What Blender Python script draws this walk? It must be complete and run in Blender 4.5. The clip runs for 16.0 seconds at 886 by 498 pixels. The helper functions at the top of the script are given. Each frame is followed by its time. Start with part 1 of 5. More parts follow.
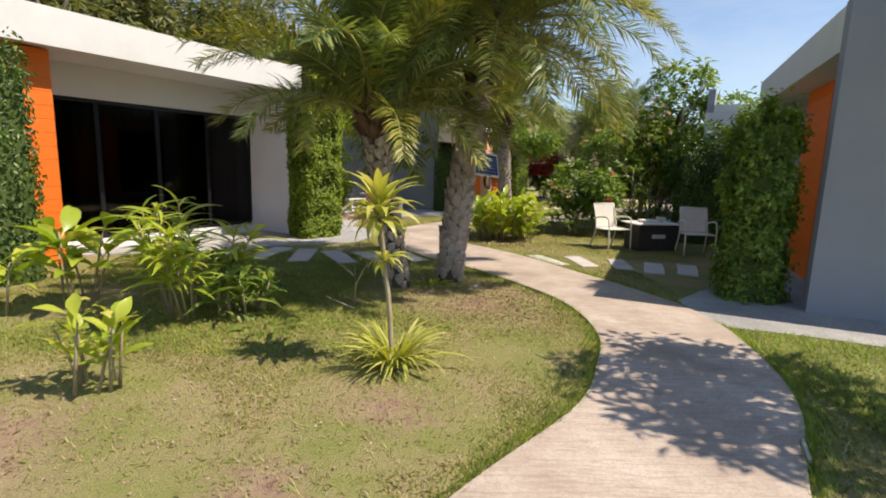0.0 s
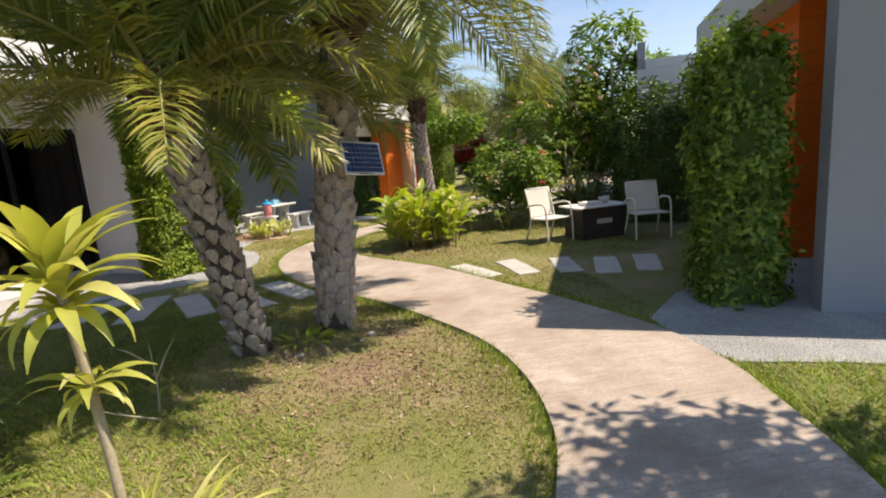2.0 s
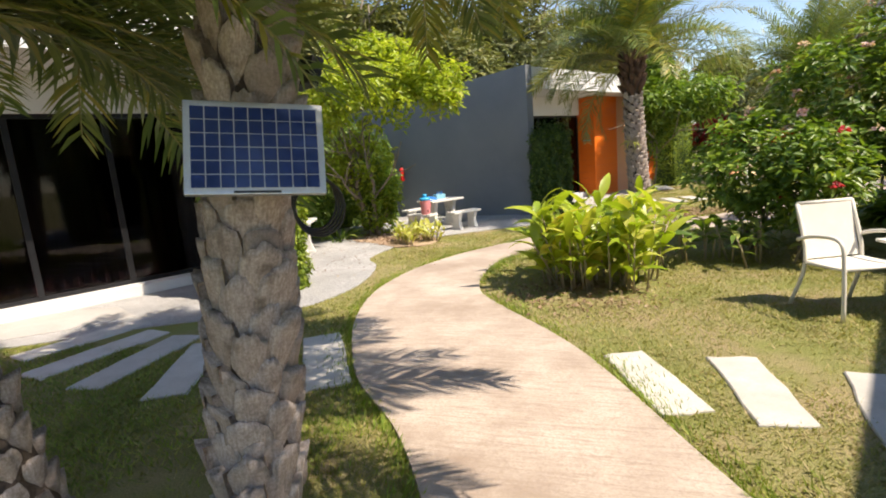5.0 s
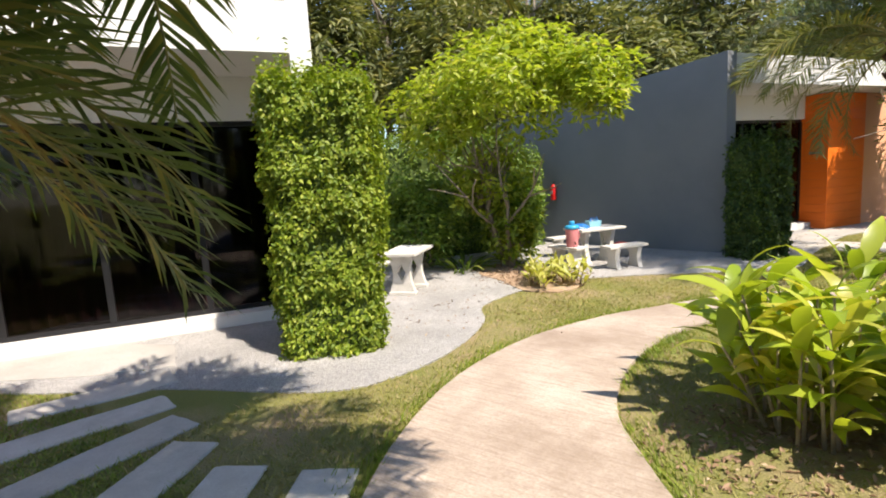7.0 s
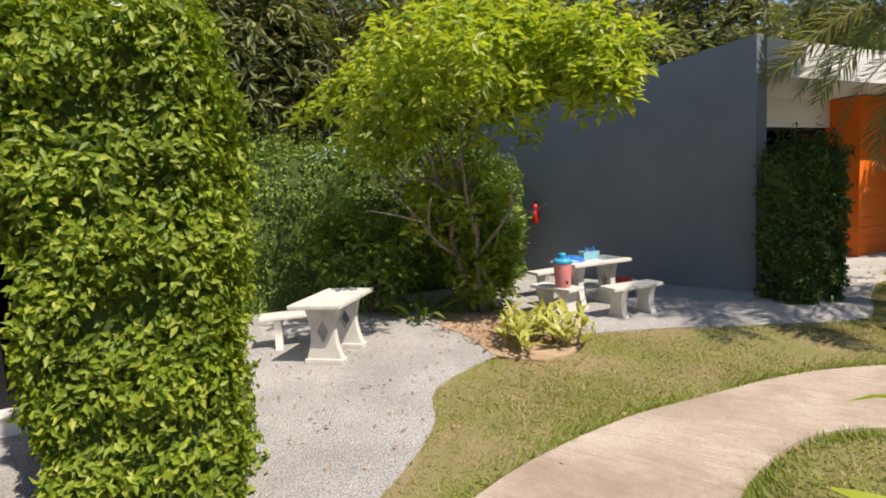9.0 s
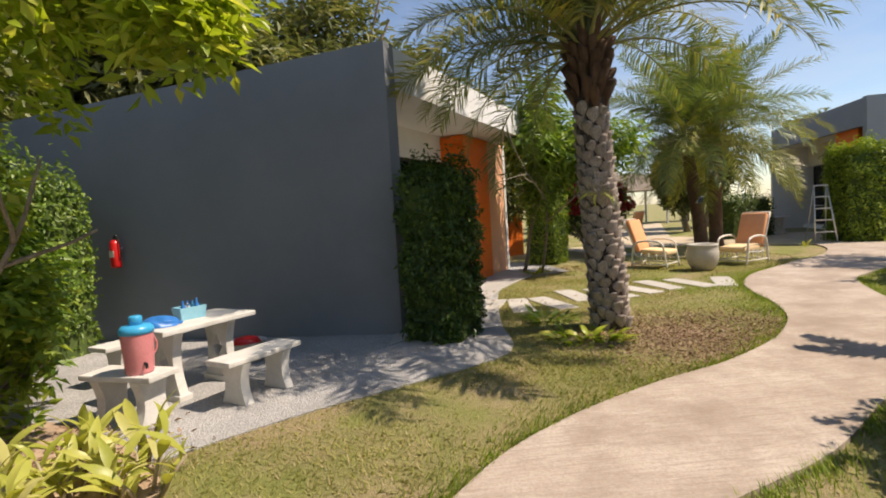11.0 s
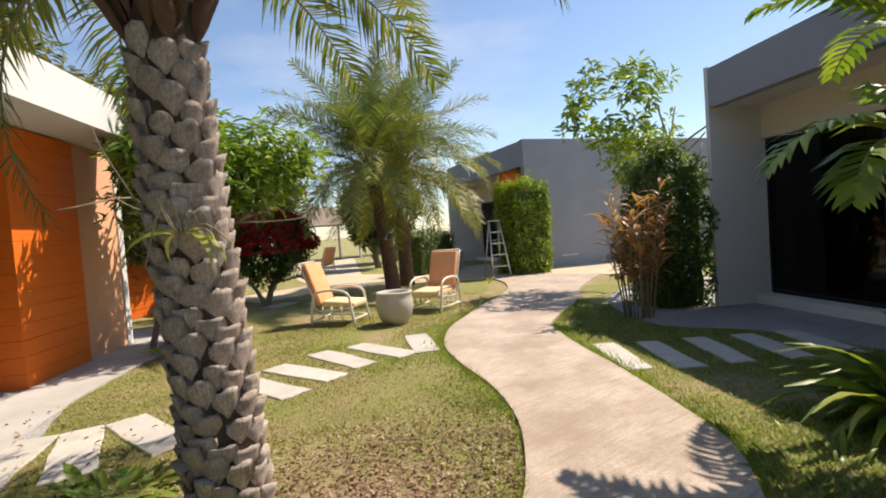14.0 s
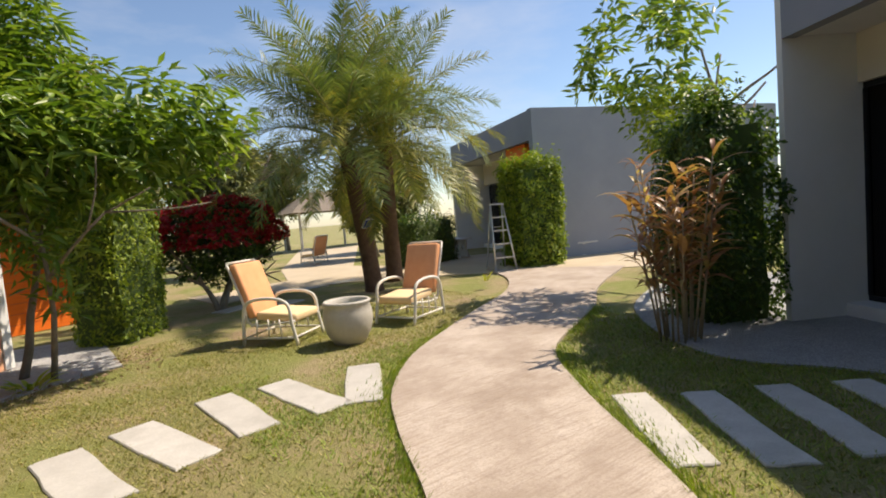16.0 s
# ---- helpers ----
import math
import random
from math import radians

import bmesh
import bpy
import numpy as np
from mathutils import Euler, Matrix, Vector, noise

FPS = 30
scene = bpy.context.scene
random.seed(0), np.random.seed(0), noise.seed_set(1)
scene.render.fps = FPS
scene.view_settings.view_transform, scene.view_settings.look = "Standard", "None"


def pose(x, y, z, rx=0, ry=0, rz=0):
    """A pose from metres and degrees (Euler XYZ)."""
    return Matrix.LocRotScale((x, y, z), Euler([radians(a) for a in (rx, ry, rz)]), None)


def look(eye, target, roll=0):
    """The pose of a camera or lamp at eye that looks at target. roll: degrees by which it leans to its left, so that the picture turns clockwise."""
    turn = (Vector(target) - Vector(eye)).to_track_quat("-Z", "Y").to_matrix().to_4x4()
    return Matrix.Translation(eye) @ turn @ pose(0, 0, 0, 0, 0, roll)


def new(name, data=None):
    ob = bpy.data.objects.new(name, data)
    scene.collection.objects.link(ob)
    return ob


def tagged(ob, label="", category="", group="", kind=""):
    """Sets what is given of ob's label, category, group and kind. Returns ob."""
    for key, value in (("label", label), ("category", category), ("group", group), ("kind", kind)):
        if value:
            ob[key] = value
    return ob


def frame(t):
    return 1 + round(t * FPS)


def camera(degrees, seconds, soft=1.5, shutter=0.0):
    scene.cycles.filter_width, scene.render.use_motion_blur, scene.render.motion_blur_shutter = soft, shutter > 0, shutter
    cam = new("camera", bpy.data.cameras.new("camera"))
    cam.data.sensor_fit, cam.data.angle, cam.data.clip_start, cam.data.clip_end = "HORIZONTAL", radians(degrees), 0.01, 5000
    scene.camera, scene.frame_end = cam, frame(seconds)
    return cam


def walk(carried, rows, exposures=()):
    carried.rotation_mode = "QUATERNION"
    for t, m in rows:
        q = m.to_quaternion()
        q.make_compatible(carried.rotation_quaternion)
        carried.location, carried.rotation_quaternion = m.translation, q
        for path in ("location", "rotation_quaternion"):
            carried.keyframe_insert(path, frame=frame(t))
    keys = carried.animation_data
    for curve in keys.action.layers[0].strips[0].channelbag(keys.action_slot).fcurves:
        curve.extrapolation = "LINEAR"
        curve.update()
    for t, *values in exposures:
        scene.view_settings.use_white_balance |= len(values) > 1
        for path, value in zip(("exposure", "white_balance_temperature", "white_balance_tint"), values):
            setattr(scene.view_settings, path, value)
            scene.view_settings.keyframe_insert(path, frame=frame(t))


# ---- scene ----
cam = camera(82.0, 16.0, soft=1.9)
PATH = [
    (0, (-0.063, -0.393, 1.613), (-0.03, 1.579, 1.284), 1.8),
    (0.5, (0.095, 0.135, 1.563), (0.343, 2.084, 1.19), 1.5),
    (1, (0.25, 0.621, 1.563), (0.621, 2.55, 1.187), 0.7),
    (1.5, (0.416, 1.155, 1.609), (0.795, 3.082, 1.234), -2.1),
    (2, (0.653, 1.654, 1.591), (0.899, 3.606, 1.23), -4.5),
    (2.5, (0.874, 2.182, 1.572), (0.956, 4.15, 1.223), -5.6),
    (3, (1.162, 2.671, 1.549), (1.177, 4.643, 1.217), -6.5),
    (3.5, (1.455, 3.104, 1.549), (1.265, 5.069, 1.227), -6.2),
    (3.7, (1.517, 3.345, 1.525), (1.261, 5.3, 1.192), -5.9),
    (5.8, (1.686, 5.869, 1.592), (0.777, 7.619, 1.259), -4.9),
    (6, (1.656, 6.067, 1.626), (0.667, 7.774, 1.3), -5.0),
    (6.5, (1.502, 6.622, 1.644), (0.362, 8.239, 1.35), -4.1),
    (7, (1.362, 7.164, 1.638), (0.153, 8.733, 1.368), -3.5),
    (7.5, (1.158, 7.618, 1.686), (-0.129, 9.128, 1.439), -3.6),
    (8, (0.844, 8.109, 1.746), (-0.424, 9.641, 1.536), -3.6),
    (8.2, (0.721, 8.311, 1.737), (-0.531, 9.857, 1.531), -3.6),
    (10.3, (-0.048, 10.541, 1.435), (-0.465, 12.491, 1.289), -3.2),
    (10.5, (-0.089, 10.737, 1.448), (-0.29, 12.722, 1.319), -3.4),
    (11, (-0.051, 11.264, 1.427), (0.098, 13.254, 1.295), -3.5),
    (11.5, (0.005, 11.752, 1.412), (0.495, 13.687, 1.282), -3.1),
    (12, (0.239, 12.396, 1.389), (1.14, 14.178, 1.285), -3.0),
    (12.5, (0.531, 12.872, 1.41), (1.587, 14.569, 1.324), -3.0),
    (13, (0.833, 13.338, 1.415), (1.997, 14.963, 1.341), -3.3),
    (13.5, (1.21, 13.736, 1.429), (2.461, 15.294, 1.355), -3.7),
    (14, (1.626, 14.004, 1.479), (2.832, 15.598, 1.402), -4.1),
    (14.5, (2.103, 14.313, 1.467), (3.329, 15.892, 1.399), -4.0),
    (15, (2.578, 14.61, 1.447), (3.807, 16.186, 1.367), -4.2),
    (15.5, (2.991, 14.94, 1.436), (4.125, 16.584, 1.322), -4.8),
    (16, (3.41, 15.298, 1.476), (4.547, 16.938, 1.341), -4.8),
]
walk(cam, [(t, look(eye, target, roll)) for t, eye, target, roll in PATH], [(0.0, 0.40, 7150, 13.0), (3.0, 0.60, 7250, 13.0), (6.0, 0.80, 7100, 13.0), (7.2, 0.76, 7000, 13.0), (8.2, 0.52, 7050, 13.0), (10.5, 0.30, 7300, 15.0), (12.0, 0.32, 7600, 15.0), (14.0, 0.52, 7300, 14.0), (15.0, 0.48, 7300, 14.0), (16.0, 0.38, 7300, 13.0)])

# ---- world, sun ----
world = bpy.data.worlds.new("sky")
scene.world = world
world.use_nodes = True
wn = world.node_tree.nodes
sky = wn.new("ShaderNodeTexSky")
sky.sky_type, sky.sun_disc = "NISHITA", False
sky.sun_elevation, sky.sun_rotation = radians(54), radians(100)
sky.air_density, sky.dust_density, sky.ozone_density = 1.0, 0.25, 4.5
sky_links = world.node_tree.links
coord, cloud, thin, veil = wn.new("ShaderNodeTexCoord"), wn.new("ShaderNodeTexNoise"), wn.new("ShaderNodeValToRGB"), wn.new("ShaderNodeMix")
stretch = wn.new("ShaderNodeMapping")
stretch.inputs["Scale"].default_value = (1.0, 1.0, 3.2)
cloud.inputs["Scale"].default_value, cloud.inputs["Detail"].default_value, cloud.inputs["Roughness"].default_value = 1.6, 7, 0.62
thin.color_ramp.elements[0].position, thin.color_ramp.elements[1].position = 0.50, 0.86
thin.color_ramp.elements[1].color = (0.5, 0.5, 0.5, 1)
veil.data_type = "RGBA"
veil.inputs[7].default_value = (5.4, 5.7, 6.2, 1)
sky_links.new(coord.outputs["Generated"], stretch.inputs[0])
sky_links.new(stretch.outputs[0], cloud.inputs["Vector"])
sky_links.new(cloud.outputs[0], thin.inputs[0])
sky_links.new(thin.outputs[0], veil.inputs[0])
sky_links.new(sky.outputs[0], veil.inputs[6])
sky_links.new(veil.outputs[2], wn["Background"].inputs[0])
wn["Background"].inputs[1].default_value = 0.13
sun = new("sun", bpy.data.lights.new("sun", "SUN"))
sun.data.energy, sun.data.angle, sun.data.color = 4.8, radians(0.55), (1.0, 0.93, 0.82)
sun.matrix_world = look((9.0, -1.5, 13.0), (0, 0, 0))

# ---- materials ----
def nodes_of(name):
    m = bpy.data.materials.new(name)
    m.use_nodes = True
    t = m.node_tree
    return m, t, t.nodes, t.links, t.nodes["Principled BSDF"]


def noise_tex(t, pos, scale, detail=4, rough=0.6):
    n = t.nodes.new("ShaderNodeTexNoise")
    n.inputs["Scale"].default_value, n.inputs["Detail"].default_value, n.inputs["Roughness"].default_value = scale, detail, rough
    t.links.new(pos, n.inputs["Vector"])
    return n.outputs[0]


def ramp(t, fac, stops):
    r = t.nodes.new("ShaderNodeValToRGB")
    e = r.color_ramp.elements
    while len(e) < len(stops):
        e.new(0.5)
    for k, (p, c) in enumerate(stops):
        e[k].position, e[k].color = p, (*c, 1)
    t.links.new(fac, r.inputs[0])
    return r.outputs[0]


def mixc(t, fac, a, b, mode="MIX"):
    m = t.nodes.new("ShaderNodeMix")
    m.data_type, m.blend_type = "RGBA", mode
    for k, v in ((0, fac), (6, a), (7, b)):
        if isinstance(v, (int, float)):
            m.inputs[k].default_value = v
        elif isinstance(v, tuple):
            m.inputs[k].default_value = (*v, 1)
        else:
            t.links.new(v, m.inputs[k])
    return m.outputs[2]


def surface(name, a, b, scale=3.0, fine=60.0, rough=0.8, bump=0.3, dist=0.01, metal=0.0, stain=None, fine_amount=0.35, object_space=False, vary=0.0):
    """Paint, stone, wood and so on: two noises of the world's size, with relief."""
    m, t, n, l, p = nodes_of(name)
    if object_space:
        pos = n.new("ShaderNodeTexCoord").outputs["Object"]
    else:
        pos = n.new("ShaderNodeNewGeometry").outputs["Position"]
    big, small = noise_tex(t, pos, scale), noise_tex(t, pos, fine, 3, 0.7)
    col = ramp(t, big, [(0.3, a), (0.7, b)])
    dark = tuple(c * 0.72 for c in a)
    col = mixc(t, ramp(t, small, [(0.35, (fine_amount,) * 3), (0.62, (0, 0, 0))]), col, dark)
    if stain:
        col = mixc(t, ramp(t, noise_tex(t, pos, scale * 0.33, 6, 0.7), [(0.52, (0, 0, 0)), (0.72, (0.7, 0.7, 0.7))]), col, stain)
    if vary:
        oi = n.new("ShaderNodeObjectInfo").outputs["Random"]
        col = mixc(t, ramp(t, oi, [(0, (vary,) * 3), (1, (0, 0, 0))]), col, tuple(c * 0.5 for c in a))
    l.new(col, p.inputs["Base Color"])
    p.inputs["Roughness"].default_value, p.inputs["Metallic"].default_value = rough, metal
    bp = n.new("ShaderNodeBump")
    bp.inputs["Strength"].default_value, bp.inputs["Distance"].default_value = bump, dist
    l.new(small, bp.inputs["Height"])
    l.new(bp.outputs[0], p.inputs["Normal"])
    return m


def leafy(name, a, b, c=None, thru=0.35, rough=0.45, obj=False):
    """Leaves: each one its own tone between a and b (a few c), light shines through."""
    m, t, n, l, p = nodes_of(name)
    if obj:
        rnd = n.new("ShaderNodeObjectInfo").outputs["Random"]
    else:
        rnd = n.new("ShaderNodeNewGeometry").outputs["Random Per Island"]
    stops = [(0.0, a), (0.75, b)] + ([(0.97, c)] if c else [])
    col = ramp(t, rnd, stops)
    pos = n.new("ShaderNodeNewGeometry").outputs["Position"]
    col = mixc(t, ramp(t, noise_tex(t, pos, 2.2, 3), [(0.35, (0.45,) * 3), (0.65, (0, 0, 0))]), col, tuple(x * 0.6 for x in a))
    l.new(col, p.inputs["Base Color"])
    p.inputs["Roughness"].default_value = rough
    tr = n.new("ShaderNodeBsdfTranslucent")
    l.new(mixc(t, 1.0, col, (1.0, 1.0, 0.45), "MULTIPLY"), tr.inputs[0])
    mx = n.new("ShaderNodeMixShader")
    mx.inputs[0].default_value = thru
    l.new(p.outputs[0], mx.inputs[1])
    l.new(tr.outputs[0], mx.inputs[2])
    l.new(mx.outputs[0], n["Material Output"].inputs[0])
    return m


def lawn_material():
    m, t, n, l, p = nodes_of("lawn")
    pos = n.new("ShaderNodeNewGeometry").outputs["Position"]
    fine, mid, big = noise_tex(t, pos, 90, 3, 0.8), noise_tex(t, pos, 9, 5, 0.7), noise_tex(t, pos, 0.9, 5, 0.65)
    grass = ramp(t, fine, [(0.25, (0.11, 0.125, 0.03)), (0.5, (0.22, 0.235, 0.06)), (0.75, (0.36, 0.345, 0.12))])
    dry = ramp(t, fine, [(0.25, (0.18, 0.12, 0.07)), (0.5, (0.40, 0.285, 0.175)), (0.75, (0.57, 0.44, 0.29))])
    soil = ramp(t, mid, [(0.3, (0.24, 0.14, 0.095)), (0.7, (0.47, 0.33, 0.24))])
    near = None
    for x, y, r in BARE:
        d = n.new("ShaderNodeVectorMath")
        d.operation = "DISTANCE"
        l.new(pos, d.inputs[0])
        d.inputs[1].default_value = (x, y, 0)
        k = n.new("ShaderNodeMath")
        k.operation = "DIVIDE"
        l.new(d.outputs["Value"], k.inputs[0])
        k.inputs[1].default_value = r
        if near is None:
            near = k.outputs[0]
        else:
            mn = n.new("ShaderNodeMath")
            mn.operation = "MINIMUM"
            l.new(near, mn.inputs[0])
            l.new(k.outputs[0], mn.inputs[1])
            near = mn.outputs[0]
    add = n.new("ShaderNodeMath")
    add.operation = "MULTIPLY_ADD"
    l.new(mid, add.inputs[0])
    add.inputs[1].default_value = 1.1
    l.new(near, add.inputs[2])
    col = mixc(t, ramp(t, big, [(0.42, (0, 0, 0)), (0.63, (0.75,) * 3)]), grass, dry)
    col = mixc(t, ramp(t, add.outputs[0], [(0.55, (1, 1, 1)), (0.99, (0, 0, 0))]), col, soil)
    l.new(col, p.inputs["Base Color"])
    p.inputs["Roughness"].default_value = 0.95
    bp = n.new("ShaderNodeBump")
    bp.inputs["Strength"].default_value, bp.inputs["Distance"].default_value = 0.7, 0.03
    l.new(fine, bp.inputs["Height"])
    l.new(bp.outputs[0], p.inputs["Normal"])
    return m


def gravel_material(name, a, b):
    m, t, n, l, p = nodes_of(name)
    pos = n.new("ShaderNodeNewGeometry").outputs["Position"]
    v = n.new("ShaderNodeTexVoronoi")
    v.inputs["Scale"].default_value = 85
    l.new(pos, v.inputs["Vector"])
    col = mixc(t, 0.65, ramp(t, v.outputs["Color"], [(0.1, a), (0.9, b)]), ramp(t, noise_tex(t, pos, 1.3), [(0.35, a), (0.65, b)]))
    l.new(mixc(t, ramp(t, v.outputs["Distance"], [(0.3, (0, 0, 0)), (0.7, (0.6,) * 3)]), col, tuple(x * 0.4 for x in a)), p.inputs["Base Color"])
    p.inputs["Roughness"].default_value = 0.9
    bp = n.new("ShaderNodeBump")
    bp.inputs["Strength"].default_value, bp.inputs["Distance"].default_value = 0.8, 0.015
    bp.invert = True
    l.new(v.outputs["Distance"], bp.inputs["Height"])
    l.new(bp.outputs[0], p.inputs["Normal"])
    return m


def siding_material(name, a, b):
    """Painted fibre-cement boards with faint grain along them."""
    m, t, n, l, p = nodes_of(name)
    pos = n.new("ShaderNodeNewGeometry").outputs["Position"]
    mp = n.new("ShaderNodeMapping")
    mp.inputs["Scale"].default_value = (1.5, 1.5, 22)
    l.new(pos, mp.inputs[0])
    g = noise_tex(t, mp.outputs[0], 2.0, 5, 0.7)
    l.new(ramp(t, g, [(0.3, a), (0.7, b)]), p.inputs["Base Color"])
    p.inputs["Roughness"].default_value = 0.6
    bp = n.new("ShaderNodeBump")
    bp.inputs["Strength"].default_value, bp.inputs["Distance"].default_value = 0.35, 0.008
    l.new(g, bp.inputs["Height"])
    l.new(bp.outputs[0], p.inputs["Normal"])
    return m


def path_material():
    """Weathered concrete: blotches, brown stains and faint broom streaks across the walk."""
    m, t, n, l, p = nodes_of("concrete_path")
    pos = n.new("ShaderNodeNewGeometry").outputs["Position"]
    mp = n.new("ShaderNodeMapping")
    mp.inputs["Rotation"].default_value = (0, 0, radians(-18))
    mp.inputs["Scale"].default_value = (0.7, 9.0, 1.0)
    l.new(pos, mp.inputs[0])
    streak, blotch, stain, fine = noise_tex(t, mp.outputs[0], 5, 5, 0.7), noise_tex(t, pos, 1.5, 6, 0.65), noise_tex(t, pos, 0.8, 8, 0.75), noise_tex(t, pos, 70, 3, 0.7)
    col = ramp(t, blotch, [(0.3, (0.36, 0.285, 0.23)), (0.52, (0.48, 0.40, 0.335)), (0.72, (0.59, 0.51, 0.44))])
    col = mixc(t, ramp(t, stain, [(0.5, (0, 0, 0)), (0.66, (0.75,) * 3)]), col, (0.29, 0.22, 0.17))
    col = mixc(t, ramp(t, streak, [(0.36, (0.5,) * 3), (0.52, (0, 0, 0))]), col, (0.27, 0.20, 0.155))
    col = mixc(t, ramp(t, fine, [(0.34, (0.45,) * 3), (0.55, (0, 0, 0))]), col, (0.25, 0.19, 0.15))
    l.new(col, p.inputs["Base Color"])
    p.inputs["Roughness"].default_value = 0.9
    bp = n.new("ShaderNodeBump")
    bp.inputs["Strength"].default_value, bp.inputs["Distance"].default_value = 0.5, 0.01
    l.new(mixc(t, 0.5, streak, fine), bp.inputs["Height"])
    l.new(bp.outputs[0], p.inputs["Normal"])
    return m


def bark_material(name, a, b, dark):
    """Weathered leaf bases: grey and brown bases that differ, with fibres running up them and dark blotches."""
    m, t, n, l, p = nodes_of(name)
    pos = n.new("ShaderNodeTexCoord").outputs["Object"]
    world_pos = n.new("ShaderNodeNewGeometry").outputs["Position"]
    mp = n.new("ShaderNodeMapping")
    mp.inputs["Scale"].default_value = (7.0, 7.0, 0.8)
    l.new(pos, mp.inputs[0])
    fibre, blotch, fine = noise_tex(t, mp.outputs[0], 12, 5, 0.7), noise_tex(t, world_pos, 11, 5, 0.65), noise_tex(t, world_pos, 90, 3, 0.7)
    col = ramp(t, fibre, [(0.3, a), (0.65, b)])
    rnd = n.new("ShaderNodeObjectInfo").outputs["Random"]
    col = mixc(t, ramp(t, rnd, [(0.0, (0.65,) * 3), (0.7, (0, 0, 0))]), col, a)
    col = mixc(t, ramp(t, blotch, [(0.52, (0, 0, 0)), (0.70, (0.75,) * 3)]), col, dark)
    col = mixc(t, ramp(t, fine, [(0.36, (0.45,) * 3), (0.58, (0, 0, 0))]), col, dark)
    l.new(col, p.inputs["Base Color"])
    p.inputs["Roughness"].default_value = 0.92
    bp = n.new("ShaderNodeBump")
    bp.inputs["Strength"].default_value, bp.inputs["Distance"].default_value = 0.7, 0.012
    l.new(mixc(t, 0.45, fibre, blotch), bp.inputs["Height"])
    l.new(bp.outputs[0], p.inputs["Normal"])
    return m


BARE = [(2.9, 16.4, 1.5), (-0.2, 6.1, 1.1), (0.45, 5.4, 1.2), (-0.35, 2.8, 1.0), (-2.6, 2.2, 1.7), (-1.8, 1.2, 1.2), (-3.6, 1.3, 1.5), (-0.9, 1.9, 0.8), (1.4, 10.7, 1.0), (2.6, 22.6, 0.9), (5.2, 23.0, 1.3), (-2.4, 14.3, 0.8), (8.2, 24.6, 1.1), (8.5, 22.2, 0.7), (-4.0, 4.7, 0.8)]
M_LAWN = lawn_material()
M_GRAVEL = gravel_material("pale_gravel", (0.40, 0.39, 0.385), (0.66, 0.645, 0.64))
M_APRON = gravel_material("grey_gravel", (0.37, 0.365, 0.36), (0.62, 0.61, 0.60))
M_PATH = path_material()
M_SAND = surface("sandy_path", (0.50, 0.41, 0.29), (0.60, 0.50, 0.37), 1.0, 40, 0.95, 0.3)
M_SLAB = surface("pale_slab", (0.52, 0.49, 0.45), (0.66, 0.63, 0.58), 4, 80, 0.85, 0.3, 0.005, stain=(0.36, 0.34, 0.30), vary=0.3)
M_WHITE = surface("white_render", (0.67, 0.67, 0.665), (0.74, 0.74, 0.735), 1.1, 120, 0.85, 0.2, 0.004, stain=(0.57, 0.565, 0.55), fine_amount=0.12)
M_GREY = surface("grey_render", (0.195, 0.21, 0.24), (0.235, 0.25, 0.28), 0.9, 110, 0.85, 0.25, 0.004, stain=(0.165, 0.175, 0.20), fine_amount=0.15)
M_BLUEGREY = surface("pale_grey_render", (0.265, 0.285, 0.335), (0.31, 0.33, 0.38), 0.9, 110, 0.85, 0.25, 0.004, stain=(0.225, 0.24, 0.285), fine_amount=0.15)
M_BEIGE = surface("cream_render", (0.62, 0.57, 0.48), (0.68, 0.63, 0.54), 1.0, 110, 0.85, 0.2, 0.004, fine_amount=0.12)
M_ORANGE = siding_material("orange_boards", (0.80, 0.150, 0.009), (0.88, 0.185, 0.011))
M_RUST = siding_material("rust_boards", (0.52, 0.10, 0.035), (0.62, 0.14, 0.05))
M_SALMON = surface("salmon_render", (0.78, 0.40, 0.24), (0.84, 0.45, 0.28), 1.0, 110, 0.85, 0.2, 0.004, fine_amount=0.12)
M_ALU = surface("dark_aluminium", (0.022, 0.022, 0.025), (0.032, 0.032, 0.035), 5, 150, 0.4, 0.05, metal=0.6)
M_STEEL = surface("aluminium", (0.62, 0.62, 0.62), (0.72, 0.72, 0.72), 8, 200, 0.35, 0.05, metal=0.9)
# Near-black colour paints the rooms' dimness onto back wall and floor.
M_DARKROOM = surface("interior_painted_dim", (0.05, 0.035, 0.035), (0.07, 0.05, 0.045), 1, 30, 0.9, 0.0)
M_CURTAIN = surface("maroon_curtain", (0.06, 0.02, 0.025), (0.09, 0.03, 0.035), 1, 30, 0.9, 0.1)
M_CEMENT = surface("worn_white_cement", (0.60, 0.585, 0.55), (0.72, 0.70, 0.67), 5, 90, 0.85, 0.3, 0.005, stain=(0.38, 0.36, 0.32))
M_POT = surface("pale_glazed_clay", (0.50, 0.46, 0.40), (0.60, 0.56, 0.49), 6, 90, 0.6, 0.25, stain=(0.42, 0.38, 0.32))
M_CUSHION = surface("peach_cushion", (0.80, 0.36, 0.17), (0.86, 0.42, 0.21), 6, 160, 0.9, 0.3, 0.004, fine_amount=0.15)
M_SEATPAD = surface("cream_cushion", (0.84, 0.60, 0.33), (0.90, 0.67, 0.40), 6, 160, 0.9, 0.3, 0.004, fine_amount=0.15)
M_FRAME = surface("ivory_powder_coat", (0.70, 0.66, 0.58), (0.78, 0.74, 0.66), 8, 120, 0.5, 0.1, fine_amount=0.1)
M_MESHSEAT = surface("ivory_mesh_fabric", (0.72, 0.69, 0.62), (0.80, 0.77, 0.70), 8, 260, 0.8, 0.4, 0.003)
